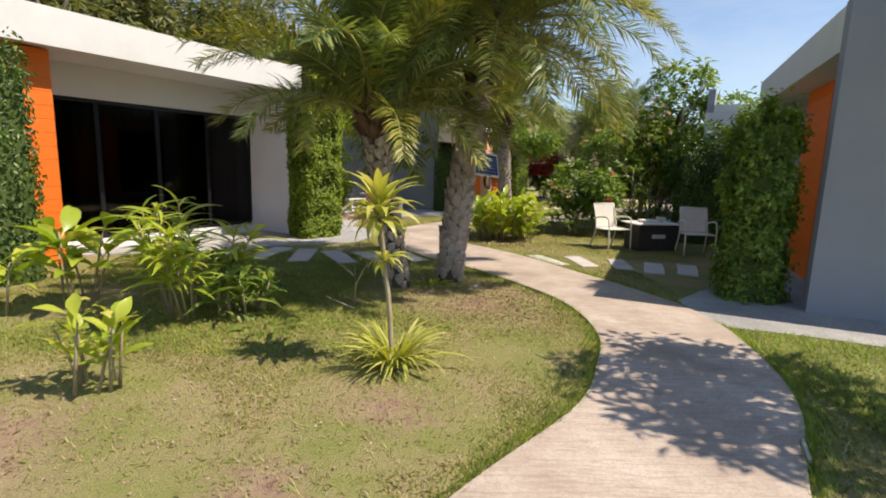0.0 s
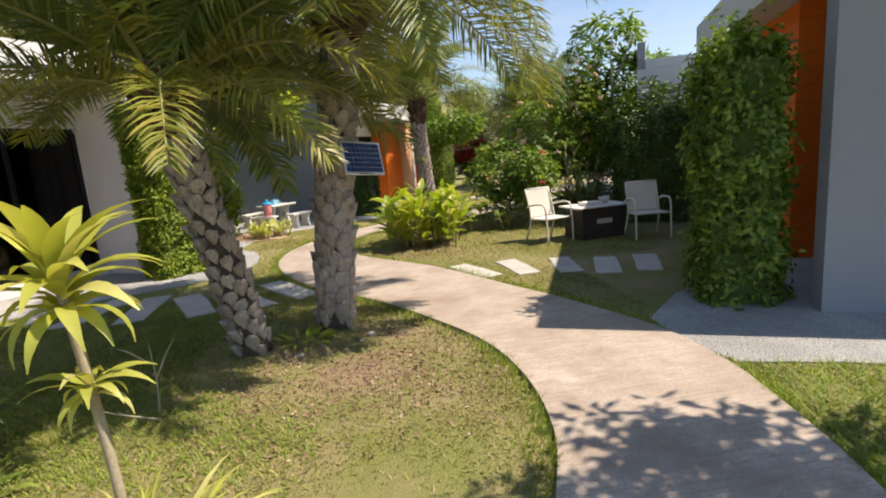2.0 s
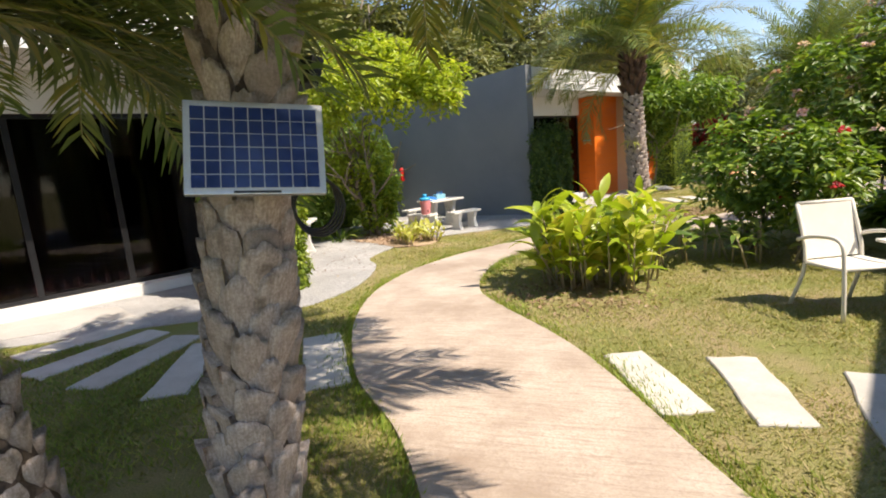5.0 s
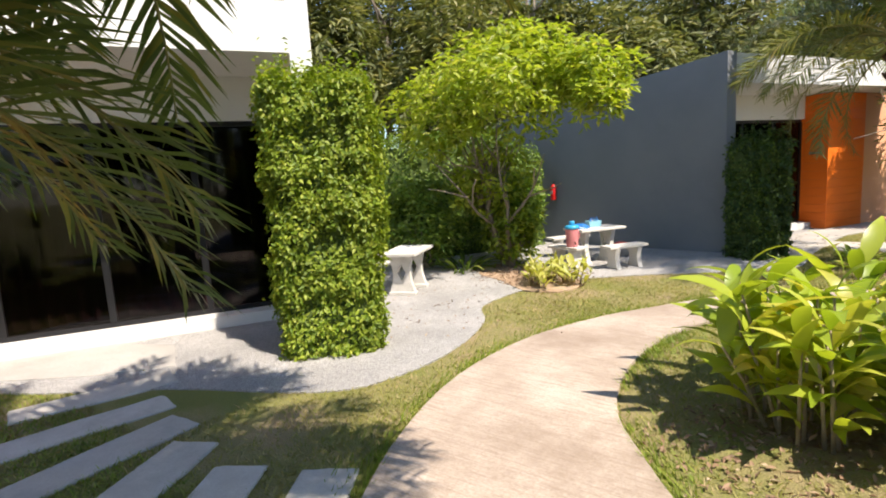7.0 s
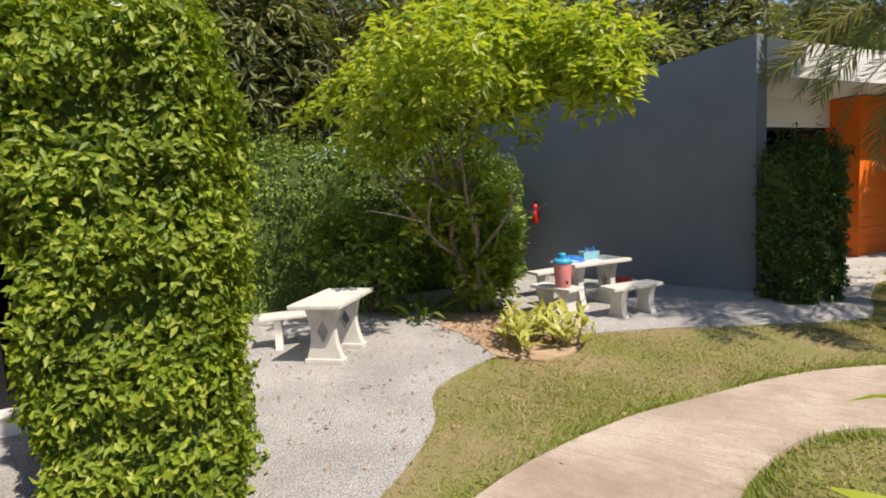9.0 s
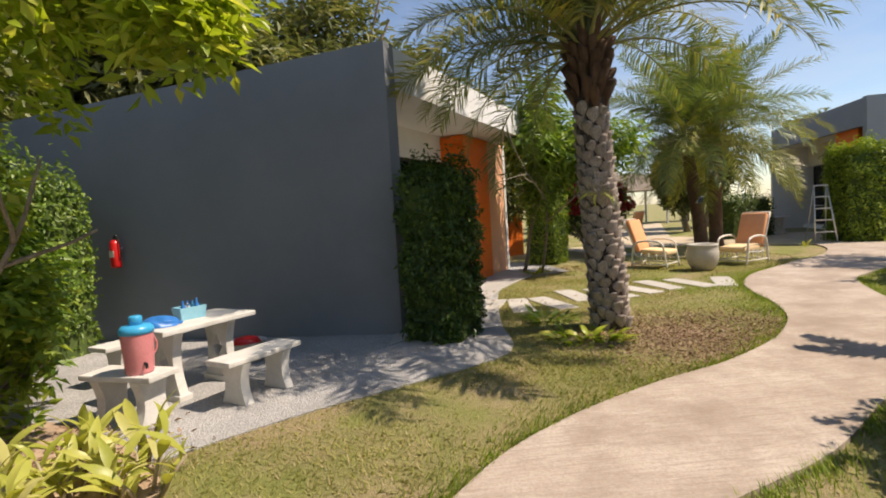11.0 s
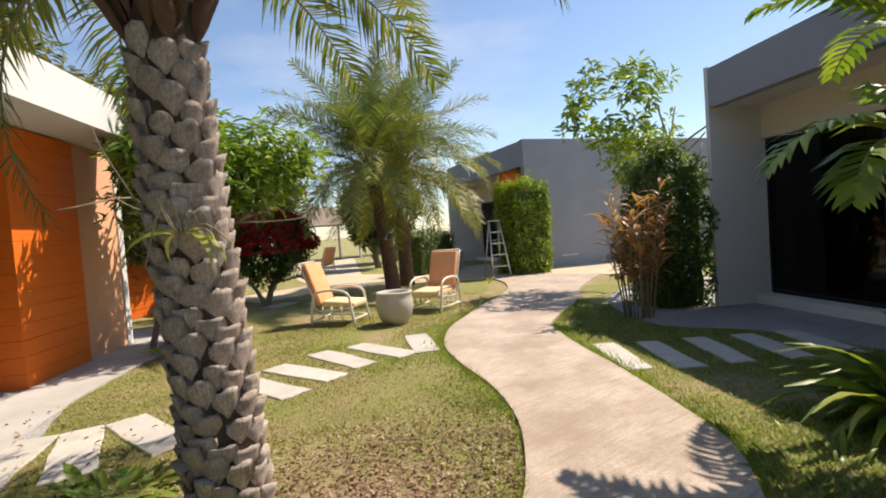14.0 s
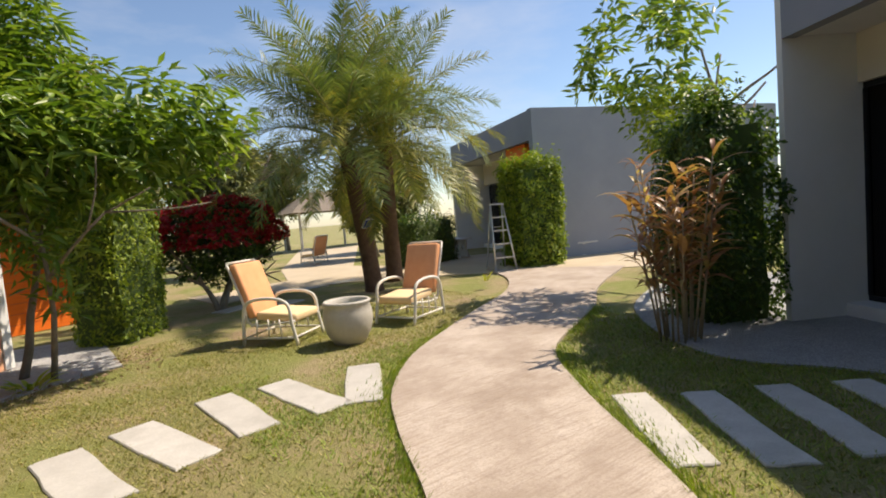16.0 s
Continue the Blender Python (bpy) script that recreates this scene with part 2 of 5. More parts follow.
M_WICKER = surface("dark_wicker", (0.035, 0.028, 0.024), (0.07, 0.055, 0.045), 20, 120, 0.7, 0.8, 0.01)
M_BARK = bark_material("grey_palm_bark", (0.28, 0.225, 0.195), (0.58, 0.505, 0.455), (0.13, 0.10, 0.082))
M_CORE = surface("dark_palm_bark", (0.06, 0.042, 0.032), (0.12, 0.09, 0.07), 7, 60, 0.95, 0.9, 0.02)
M_FIBRE = surface("brown_leaf_base", (0.13, 0.07, 0.045), (0.24, 0.14, 0.09), 9, 80, 0.9, 0.8, 0.02, vary=0.4)
M_TREEBARK = surface("tree_bark", (0.19, 0.15, 0.115), (0.33, 0.28, 0.22), 9, 70, 0.95, 0.8, 0.015)
M_STEM = surface("pale_cane", (0.30, 0.24, 0.15), (0.42, 0.36, 0.25), 12, 90, 0.8, 0.5)
M_PALM = leafy("palm_leaflet", (0.125, 0.185, 0.06), (0.28, 0.36, 0.11), (0.42, 0.38, 0.10), 0.35, 0.38)
M_PALMY = leafy("yellowing_palm_leaflet", (0.23, 0.26, 0.055), (0.40, 0.40, 0.085), (0.52, 0.40, 0.10), 0.4, 0.4)
M_RACHIS = surface("frond_rachis", (0.22, 0.24, 0.08), (0.34, 0.30, 0.11), 9, 60, 0.6, 0.2)
M_HEDGE = leafy("hedge_leaf", (0.14, 0.24, 0.02), (0.36, 0.46, 0.045), (0.52, 0.58, 0.09), 0.42, 0.5)
M_IVY = leafy("creeper_leaf", (0.035, 0.085, 0.018), (0.10, 0.18, 0.03), (0.24, 0.34, 0.06), 0.35, 0.4)
M_LIME = leafy("lime_leaf", (0.27, 0.38, 0.035), (0.54, 0.63, 0.075), (0.66, 0.66, 0.14), 0.52, 0.4)
M_GINGER = leafy("ginger_leaf", (0.32, 0.46, 0.04), (0.56, 0.62, 0.08), (0.74, 0.66, 0.16), 0.45, 0.35, obj=True)
M_YELLOW = leafy("variegated_leaf", (0.46, 0.50, 0.09), (0.66, 0.64, 0.17), (0.74, 0.68, 0.30), 0.4, 0.4, obj=True)
M_GREEN = leafy("green_leaf", (0.09, 0.185, 0.025), (0.26, 0.39, 0.06), (0.42, 0.52, 0.10), 0.42, 0.4)
M_GREENO = leafy("green_strap_leaf", (0.10, 0.19, 0.03), (0.28, 0.38, 0.06), (0.44, 0.48, 0.12), 0.4, 0.4, obj=True)
M_DARKLEAF = leafy("forest_leaf", (0.09, 0.115, 0.04), (0.24, 0.26, 0.095), (0.42, 0.39, 0.18), 0.35, 0.6)
M_RED = leafy("red_bract", (0.34, 0.012, 0.02), (0.62, 0.02, 0.035), (0.75, 0.10, 0.08), 0.4, 0.5)
M_PINK = leafy("pale_pink_petal", (0.70, 0.42, 0.42), (0.82, 0.70, 0.66), (0.85, 0.35, 0.40), 0.4, 0.5)
M_CROTON = leafy("bronze_strap_leaf", (0.34, 0.15, 0.085), (0.52, 0.31, 0.15), (0.62, 0.48, 0.20), 0.4, 0.4, obj=True)
M_BLADE = leafy("grass_blade", (0.23, 0.25, 0.055), (0.40, 0.375, 0.11), (0.60, 0.46, 0.27), 0.4, 0.6)
M_LUSH = leafy("lush_grass_blade", (0.16, 0.26, 0.03), (0.36, 0.46, 0.06), (0.50, 0.50, 0.14), 0.4, 0.6)
M_SOIL = surface("sandy_soil", (0.36, 0.24, 0.16), (0.55, 0.41, 0.29), 2.5, 60, 0.95, 0.6, 0.015, stain=(0.26, 0.17, 0.11))
M_CONCRETE = surface("pale_concrete", (0.40, 0.38, 0.36), (0.53, 0.51, 0.485), 1.6, 70, 0.9, 0.3, 0.006, stain=(0.27, 0.25, 0.23))
# Dark green puts the shade inside hedges into their cores; also the pot's soil.
M_CORED = surface("core_shade_and_soil", (0.05, 0.085, 0.018), (0.09, 0.13, 0.03), 6, 40, 1.0, 0.5)
M_MULCH = leafy("dry_litter", (0.22, 0.13, 0.08), (0.44, 0.30, 0.20), (0.58, 0.45, 0.32), 0.1, 0.9)
M_BLUE = surface("blue_plastic", (0.02, 0.16, 0.50), (0.03, 0.22, 0.60), 9, 90, 0.4, 0.05)
M_CYAN = surface("light_blue_plastic", (0.03, 0.36, 0.66), (0.04, 0.42, 0.74), 9, 90, 0.35, 0.05)
M_PINKPL = surface("faded_pink_plastic", (0.66, 0.22, 0.24), (0.74, 0.28, 0.29), 9, 90, 0.45, 0.05)
M_SKYPL = surface("pale_blue_plastic", (0.22, 0.52, 0.66), (0.30, 0.60, 0.72), 9, 90, 0.4, 0.05)
M_REDPL = surface("red_enamel", (0.62, 0.015, 0.015), (0.70, 0.02, 0.02), 9, 90, 0.3, 0.05)
M_BLACK = surface("black_rubber", (0.012, 0.012, 0.012), (0.02, 0.02, 0.02), 9, 90, 0.5, 0.1)
M_CELL = surface("solar_cell", (0.012, 0.03, 0.13), (0.02, 0.045, 0.18), 30, 200, 0.12, 0.0, fine_amount=0.1)
M_CELLINE = surface("silver_grid", (0.55, 0.58, 0.62), (0.65, 0.68, 0.7), 9, 90, 0.4, 0.0)
M_PLATE = surface("brushed_plate", (0.5, 0.5, 0.5), (0.6, 0.6, 0.6), 9, 90, 0.35, 0.05, metal=0.8)


def glass_material():
    m, t, n, l, p = nodes_of("tinted_glass")
    p.inputs["Base Color"].default_value = (0.06, 0.05, 0.05, 1)
    p.inputs["Roughness"].default_value = 0.02
    p.inputs["Transmission Weight"].default_value = 1.0
    p.inputs["IOR"].default_value = 1.33
    return m


M_GLASS = glass_material()

# ---- mesh helpers ----
rng = np.random.default_rng(7)


def thing(name, label, category, m=None, group="", kind=""):
    ob = new(name)
    ob.empty_display_size = 0.1
    if m is not None:
        ob.matrix_world = m
    return tagged(ob, label, category, group, kind)


def mesh_of(name, bm, material, smooth=False):
    me = bpy.data.meshes.new(name)
    bm.to_mesh(me)
    bm.free()
    me.materials.append(material)
    if smooth:
        me.polygons.foreach_set("use_smooth", [True] * len(me.polygons))
    return me


def part(name, bm, material, parent=None, label="", smooth=False, m=None):
    """Links a bmesh (or a ready mesh) as one mesh object under a thing or a part."""
    me = mesh_of(name, bm, material, smooth) if isinstance(bm, bmesh.types.BMesh) else bm
    ob = new(name, me)
    ob.parent = parent
    if m is not None:
        ob.matrix_local = m
    return tagged(ob, label)


def raw_mesh(name, verts, faces, material, smooth=False):
    """A mesh from number arrays; faces all with the same count of corners."""
    verts, faces = np.asarray(verts, np.float32).reshape(-1, 3), np.asarray(faces, np.int32)
    me = bpy.data.meshes.new(name)
    me.vertices.add(len(verts))
    me.vertices.foreach_set("co", verts.ravel())
    k = faces.shape[1]
    me.loops.add(faces.size)
    me.loops.foreach_set("vertex_index", faces.ravel())
    me.polygons.add(len(faces))
    me.polygons.foreach_set("loop_start", np.arange(0, faces.size, k, dtype=np.int32))
    if smooth:
        me.polygons.foreach_set("use_smooth", np.ones(len(faces), bool))
    me.update(calc_edges=True)
    me.validate()
    me.materials.append(material)
    return me


def box(bm, cx, cy, cz, sx, sy, sz, bevel=0.0, m=None):
    r = bmesh.ops.create_cube(bm, size=1, matrix=(m or Matrix()) @ Matrix.Translation((cx, cy, cz)) @ Matrix.Diagonal((sx, sy, sz, 1)))
    if bevel:
        es = list({e for v in r["verts"] for e in v.link_edges})
        bmesh.ops.bevel(bm, geom=es, offset=bevel, segments=2, affect="EDGES", profile=0.6)
    return bm


def boxed(*a, **k):
    return box(bmesh.new(), *a, **k)


def tube(bm, pts, radii, n=8, cap=True):
    """A round bar along points."""
    pts = [Vector(p) for p in pts]
    if isinstance(radii, (int, float)):
        radii = [radii] * len(pts)
    rings, side = [], None
    for i, p in enumerate(pts):
        d = (pts[min(i + 1, len(pts) - 1)] - pts[max(i - 1, 0)]).normalized()
        if side is None:
            side = d.cross(Vector((0, 0, 1)) if abs(d.z) < 0.9 else Vector((1, 0, 0))).normalized()
        side = (side - d * side.dot(d)).normalized()
        up = d.cross(side)
        rings.append([bm.verts.new(p + (side * math.cos(a) + up * math.sin(a)) * radii[i]) for a in [2 * math.pi * k / n for k in range(n)]])
    for a, b in zip(rings, rings[1:]):
        for k in range(n):
            bm.faces.new((a[k], a[(k + 1) % n], b[(k + 1) % n], b[k]))
    if cap:
        bm.faces.new(rings[0][::-1])
        bm.faces.new(rings[-1])
    return bm


def prism(bm, outline, z0, z1):
    """An upright slab over an outline in the plan; z1 may be a height for each corner."""
    n = len(outline)
    tops = z1 if isinstance(z1, (list, tuple)) else [z1] * n
    lo = [bm.verts.new((x, y, z0)) for x, y in outline]
    hi = [bm.verts.new((x, y, z)) for (x, y), z in zip(outline, tops)]
    bm.faces.new(lo[::-1])
    bm.faces.new(hi)
    for k in range(n):
        bm.faces.new((lo[k], lo[(k + 1) % n], hi[(k + 1) % n], hi[k]))
    bmesh.ops.recalc_face_normals(bm, faces=bm.faces)
    return bm


def lathe(bm, profile, n=28):
    rings = [[bm.verts.new((r * math.cos(2 * math.pi * k / n), r * math.sin(2 * math.pi * k / n), z)) for k in range(n)] for r, z in profile]
    for a, b in zip(rings, rings[1:]):
        for k in range(n):
            bm.faces.new((a[k], a[(k + 1) % n], b[(k + 1) % n], b[k]))
    bm.faces.new(rings[0][::-1])
    bm.faces.new(rings[-1])
    return bm


def unit(v):
    return v / np.maximum(np.linalg.norm(v, axis=-1, keepdims=True), 1e-6)


def leaf_mesh(name, pts, normals, along, length, width, material, fold=0.25):
    """Many small folded leaves: each at a point, facing a normal, its tip the way of `along`."""
    pts, normals, along = np.asarray(pts, float), unit(np.asarray(normals, float)), np.asarray(along, float)
    n = len(pts)
    along = unit(along - normals * (along * normals).sum(1, keepdims=True))
    side = np.cross(normals, along)
    ln = (np.ones(n) * length)[:, None]
    wd = (np.ones(n) * width)[:, None]
    mid = pts + along * ln * 0.45
    v = np.stack([pts, mid + side * wd * 0.5 + normals * wd * fold, pts + along * ln - normals * ln * 0.12, mid - side * wd * 0.5 + normals * wd * fold], 1)
    base = np.arange(n)[:, None] * 4
    f = np.concatenate([base + np.array([[0, 2, 1]]), base + np.array([[0, 3, 2]])], 0)
    return raw_mesh(name, v, f, material)


def rand_dirs(n):
    return unit(rng.normal(size=(n, 3)))


def blade_mesh(name, length, width, bend, material, segs=6, fold=0.2, lift=0.9, stalk=0.0):
    """One strap or lance leaf from the origin along +x, rising by `lift` radians and bending down by `bend`."""
    vs, fs, x, z = [], [], 0.0, 0.0
    for k in range(segs + 1):
        s = k / segs
        a = lift - bend * s ** 1.3
        if k:
            x += math.cos(a) * length / segs
            z += math.sin(a) * length / segs
        t = max(0.0, (s - stalk) / (1 - stalk))
        w = width * (max(0.08, math.sin(math.pi * min(1.0, 0.08 + 0.92 * t) ** 0.8)) if s > stalk else 0.10) * 0.5
        vs += [(x, w, z + w * fold), (x, 0, z), (x, -w, z + w * fold)]
    for k in range(segs):
        a = 3 * k
        fs += [(a, a + 1, a + 4, a + 3), (a + 1, a + 2, a + 5, a + 4)]
    return raw_mesh(name, vs, fs, material, True)


def smooth_line(pts, k=6):
    """Catmull-Rom through the points."""
    p = [np.array(q, float) for q in pts]
    p = [2 * p[0] - p[1]] + p + [2 * p[-1] - p[-2]]
    out = []
    for i in range(1, len(p) - 2):
        for j in range(k):
            t = j / k
            out.append(tuple(0.5 * (2 * p[i] + (p[i + 1] - p[i - 1]) * t + (2 * p[i - 1] - 5 * p[i] + 4 * p[i + 1] - p[i + 2]) * t * t + (3 * p[i] - p[i - 1] - 3 * p[i + 1] + p[i + 2]) * t ** 3)))
    return out + [tuple(p[-2])]


def inside(xy, poly):
    """Which of the plan points lie in the outline."""
    x, y = xy[:, 0], xy[:, 1]
    res = np.zeros(len(xy), bool)
    n = len(poly)
    for i in range(n):
        (x0, y0), (x1, y1) = poly[i], poly[(i + 1) % n]
        c = (y0 > y) != (y1 > y)
        res ^= c & (x < (x1 - x0) * (y - y0) / ((y1 - y0) or 1e-9) + x0)
    return res


# ---- ground ----
LEFT = smooth_line([(-2.2, -1.6), (-0.9, 0.6), (0.08, 1.87), (0.95, 2.85), (1.33, 3.65), (1.53, 4.25), (1.57, 5.0), (1.42, 5.75), (1.0, 6.6), (0.5, 7.4), (-0.05, 8.0), (-0.42, 8.6), (-0.8, 9.4), (-1.05, 10.4), (-1.0, 11.5), (-0.65, 12.5), (-0.25, 13.15), (0.35, 14.0), (1.04, 14.57), (1.9, 15.05), (2.6, 15.35), (3.4, 15.85), (3.95, 16.35), (4.35, 16.85), (4.7, 17.5), (5.0, 18.3), (5.4, 19.1), (6.1, 19.9), (7.0, 20.55), (7.9, 21.15), (9.4, 22.1), (10.6, 23.4), (11.4, 25.0)])
RIGHT = smooth_line([(-1.0, -2.6), (0.8, 0.2), (1.94, 2.03), (2.45, 2.8), (2.74, 3.5), (2.92, 4.3), (2.98, 4.8), (2.92, 5.5), (2.7, 6.1), (2.45, 6.7), (2.1, 7.4), (1.6, 8.45), (1.2, 9.1), (0.6, 9.87), (0.24, 10.45), (0.08, 11.3), (0.17, 12.2), (0.5, 12.93), (1.2, 13.35), (2.15, 13.75), (3.0, 14.3), (3.95, 14.85), (4.8, 15.4), (5.3, 16.05), (5.88, 16.95), (6.5, 18.0), (7.2, 18.9), (8.3, 19.5), (9.3, 20.05), (10.6, 21.0), (13.0, 22.2)])
PATH_POLY = LEFT + RIGHT[::-1]
GRAVEL = smooth_line([(-7.5, 6.8), (-4.5, 8.1), (-3.1, 9.0), (-1.85, 9.62), (-1.52, 10.2), (-1.5, 11.0), (-1.75, 11.9), (-2.15, 12.5), (-2.1, 13.5), (-1.8, 14.3), (-1.0, 15.0), (0.0, 15.6), (0.95, 16.3), (1.1, 17.5), (1.3, 18.8), (1.7, 20.6), (2.5, 21.8), (3.6, 22.4)], 4) + [(3.4, 25.0), (-9.0, 26.0), (-9.0, 7.5)]
APRON = [(2.96, 5.02), (3.05, 4.72), (3.7, 4.5), (4.4, 4.15), (6.0, 3.0), (10, 2), (10, 10), (6.6, 10.2), (5.8, 8.3), (4.7, 6.95), (3.6, 6.35), (2.98, 5.75)]
APRON2 = smooth_line([(10.9, 20.2), (9.4, 19.5), (8.3, 18.4), (7.9, 17.5), (8.2, 16.6), (8.0, 15.6), (7.2, 14.0)], 4) + [(10, 12.5), (13, 17), (13, 20.5)]
CROSS = smooth_line([(5.5, 26.5), (7.5, 27.2), (9.5, 26.2), (11.0, 24.6), (12.2, 22.8), (13.3, 21.6)], 4) + [(18, 22), (19, 27), (14, 29), (11.4, 28.5), (10.6, 31), (17, 44), (14, 46), (8.8, 33), (7.8, 29.2), (5.2, 28.6)]


def sheet(name, outline, z0, z1, material, label, category):
    bm = bmesh.new()
    prism(bm, outline, z0, z1)
    top = [f for f in bm.faces if len(f.verts) > 4]
    bmesh.ops.triangulate(bm, faces=top)
    return tagged(part(name, bm, material), label, category, kind="structure")


bm = bmesh.new()
bmesh.ops.create_grid(bm, x_segments=60, y_segments=60, size=400, matrix=Matrix.Translation((0, 15, 0)))
ground = tagged(part("ground", bm, M_LAWN), "patchy green and dry yellow lawn with bare soil", "lawn", kind="structure")
tagged(sheet("pavement", PATH_POLY, -0.05, 0.035, M_PATH, "winding beige concrete garden path", "path"))
sheet("gravel_yard", GRAVEL, -0.05, 0.012, M_GRAVEL, "pale grey gravel beside the bungalows", "gravel")
sheet("gravel_strip", APRON, -0.05, 0.014, M_APRON, "grey gravel strip round the bungalow", "gravel")
sheet("patio", APRON2, -0.05, 0.013, M_APRON, "shaded grey concrete apron before the bungalow", "gravel")
sheet("sand_track", CROSS, -0.05, 0.016, M_SAND, "sandy track through the far garden", "path")

WALK = smooth_line([(-0.3, 16.9), (0.85, 18.1), (1.2, 19.3), (1.75, 20.6), (2.6, 22.0), (3.0, 22.7)], 4) + [(2.1, 23.2), (1.2, 21.3), (0.5, 19.9), (-0.1, 18.6)]
sheet("walkway", WALK, -0.04, 0.022, M_CONCRETE, "worn pale concrete walk to the orange entrance", "path")
sheet("planting_bed", smooth_line([(-1.6, 13.5), (-2.1, 13.45), (-2.7, 13.9), (-3.4, 14.3), (-3.6, 15.1), (-2.9, 15.35), (-2.3, 14.95), (-1.75, 14.5), (-1.45, 14.0), (-1.6, 13.5)], 4)[:-1], -0.03, 0.019, M_SOIL, "sandy orange soil under the umbrella tree", "soil")
sheet("door_pad", [(-3.62, 9.3), (-4.3, 9.62), (-5.6, 9.1), (-6.4, 7.9), (-5.6, 7.6), (-4.1, 8.75)], -0.04, 0.022, M_CONCRETE, "pale concrete pad before the glazing", "path")

# ---- bungalows ----
def bungalow(label, corner, u, back, length, fin_dir, fin_len, orange, glass, grey, fascia_mat, lintel_mat, soffit=3.0, top=3.5, low=2.85, fin_thick=0.22, salmon=None, depth=1.3, posts=4, eave=None):
    """A flat-roofed bungalow. corner: front foot of its end wall; u: along the front; back: into the house; fin_dir: the end wall's way."""
    c, u, back, fd = Vector(corner), Vector(u).normalized(), Vector(back).normalized(), Vector(fin_dir).normalized()
    house = thing("bungalow", label, "bungalow")
    W = lambda a, b: tuple(c + u * a + back * b)
    quad = lambda a0, a1, b0, b1: [W(a0, b0), W(a1, b0), W(a1, b1), W(a0, b1)]
    slab = lambda name, a0, a1, b0, b1, z0, z1, mat, lab="": part(name, prism(bmesh.new(), quad(a0, a1, b0, b1), z0, z1), mat, house, lab)
    e = c + fd * fin_len
    fin = [tuple(c), tuple(c + u * fin_thick), tuple(e + u * fin_thick), tuple(e)]
    part("end_wall", prism(bmesh.new(), fin, 0, [top + 0.03, top + 0.03, low, low]), grey, house, "plain grey rendered end wall")
    eave = eave or length
    slab("fascia", fin_thick, eave - 0.15, 0.0, 0.16, soffit, top, fascia_mat, "white rendered fascia")
    slab("roof", fin_thick, eave, 0.162, 6.0, soffit + 0.02, soffit + 0.2, M_WHITE, "flat white roof slab")
    slab("far_wall", length - 0.15, length, salmon[2] - 0.02 if salmon else 0.0, 6.0, 0, soffit + 0.015, M_WHITE)
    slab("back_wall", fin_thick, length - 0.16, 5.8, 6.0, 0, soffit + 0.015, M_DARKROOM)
    slab("lintel", fin_thick + 0.003, length - 0.153, depth, depth + 0.2, 2.5, soffit + 0.015, lintel_mat, "rendered beam over the glazing")
    slab("plinth", fin_thick + 0.003, length - 0.153, depth - 0.2, depth + 0.3, 0, 0.15, M_WHITE, "white plinth step")
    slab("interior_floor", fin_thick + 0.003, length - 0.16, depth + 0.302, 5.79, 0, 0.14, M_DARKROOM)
    if orange:
        a0, a1, b0 = orange
        slab("entrance_block", a0 + 0.03, a1 - 0.03, b0 + 0.03, depth + 0.35, 0, soffit + 0.01, M_RUST, "orange boarded entrance block")
        n = 16
        h = soffit / n
        fl, sl = a1 - a0, depth + 0.2 - b0
        ang = math.atan2(u.y, u.x)
        front = mesh_of("board", box(bmesh.new(), fl / 2, 0, h / 2, fl, 0.03, h - 0.004, 0.002), M_ORANGE)
        side = mesh_of("board", box(bmesh.new(), sl / 2, 0, h / 2, sl, 0.03, h - 0.004, 0.002), M_ORANGE)
        for k in range(n):
            x, y = W(a0, b0 + 0.014)
            part("board", front, None, house, m=pose(x, y, k * h, 0, 0, math.degrees(ang)))
            for a in (a0 + 0.014, a1 - 0.014):
                x, y = W(a, b0)
                part("board", side, None, house, m=pose(x, y, k * h, 0, 0, math.degrees(math.atan2(back.y, back.x))))
    if salmon:
        slab("salmon_wall", salmon[0], salmon[1], salmon[2], depth + 0.3, 0, soffit + 0.012, M_SALMON, "salmon rendered wall")
    if glass:
        g0, g1 = glass
        win = part("window", prism(bmesh.new(), quad(g0, g1, depth + 0.06, depth + 0.10), 2.44, 2.498), M_ALU, house, "dark-framed sliding glazing")
        part("rail", prism(bmesh.new(), quad(g0, g1, depth + 0.06, depth + 0.10), 0.152, 0.21), M_ALU, win)
        for k in range(posts + 1):
            a = g0 + (g1 - g0) * k / posts
            part("mullion", prism(bmesh.new(), quad(a - 0.035, a + 0.035, depth + 0.055, depth + 0.105), 0.212, 2.438), M_ALU, win)
        for k in range(posts):
            a, b = g0 + (g1 - g0) * k / posts + 0.04, g0 + (g1 - g0) * (k + 1) / posts - 0.04
            pane = part("pane", prism(bmesh.new(), quad(a, b, depth + 0.076, depth + 0.084), 0.212, 2.438), M_GLASS, win)
            pane.visible_shadow = False
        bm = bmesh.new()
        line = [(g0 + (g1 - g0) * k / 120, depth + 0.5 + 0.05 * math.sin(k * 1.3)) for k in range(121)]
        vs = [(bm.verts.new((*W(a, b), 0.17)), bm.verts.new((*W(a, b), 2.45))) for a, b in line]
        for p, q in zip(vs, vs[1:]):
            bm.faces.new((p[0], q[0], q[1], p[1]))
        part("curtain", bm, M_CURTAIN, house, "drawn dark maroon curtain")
    return house


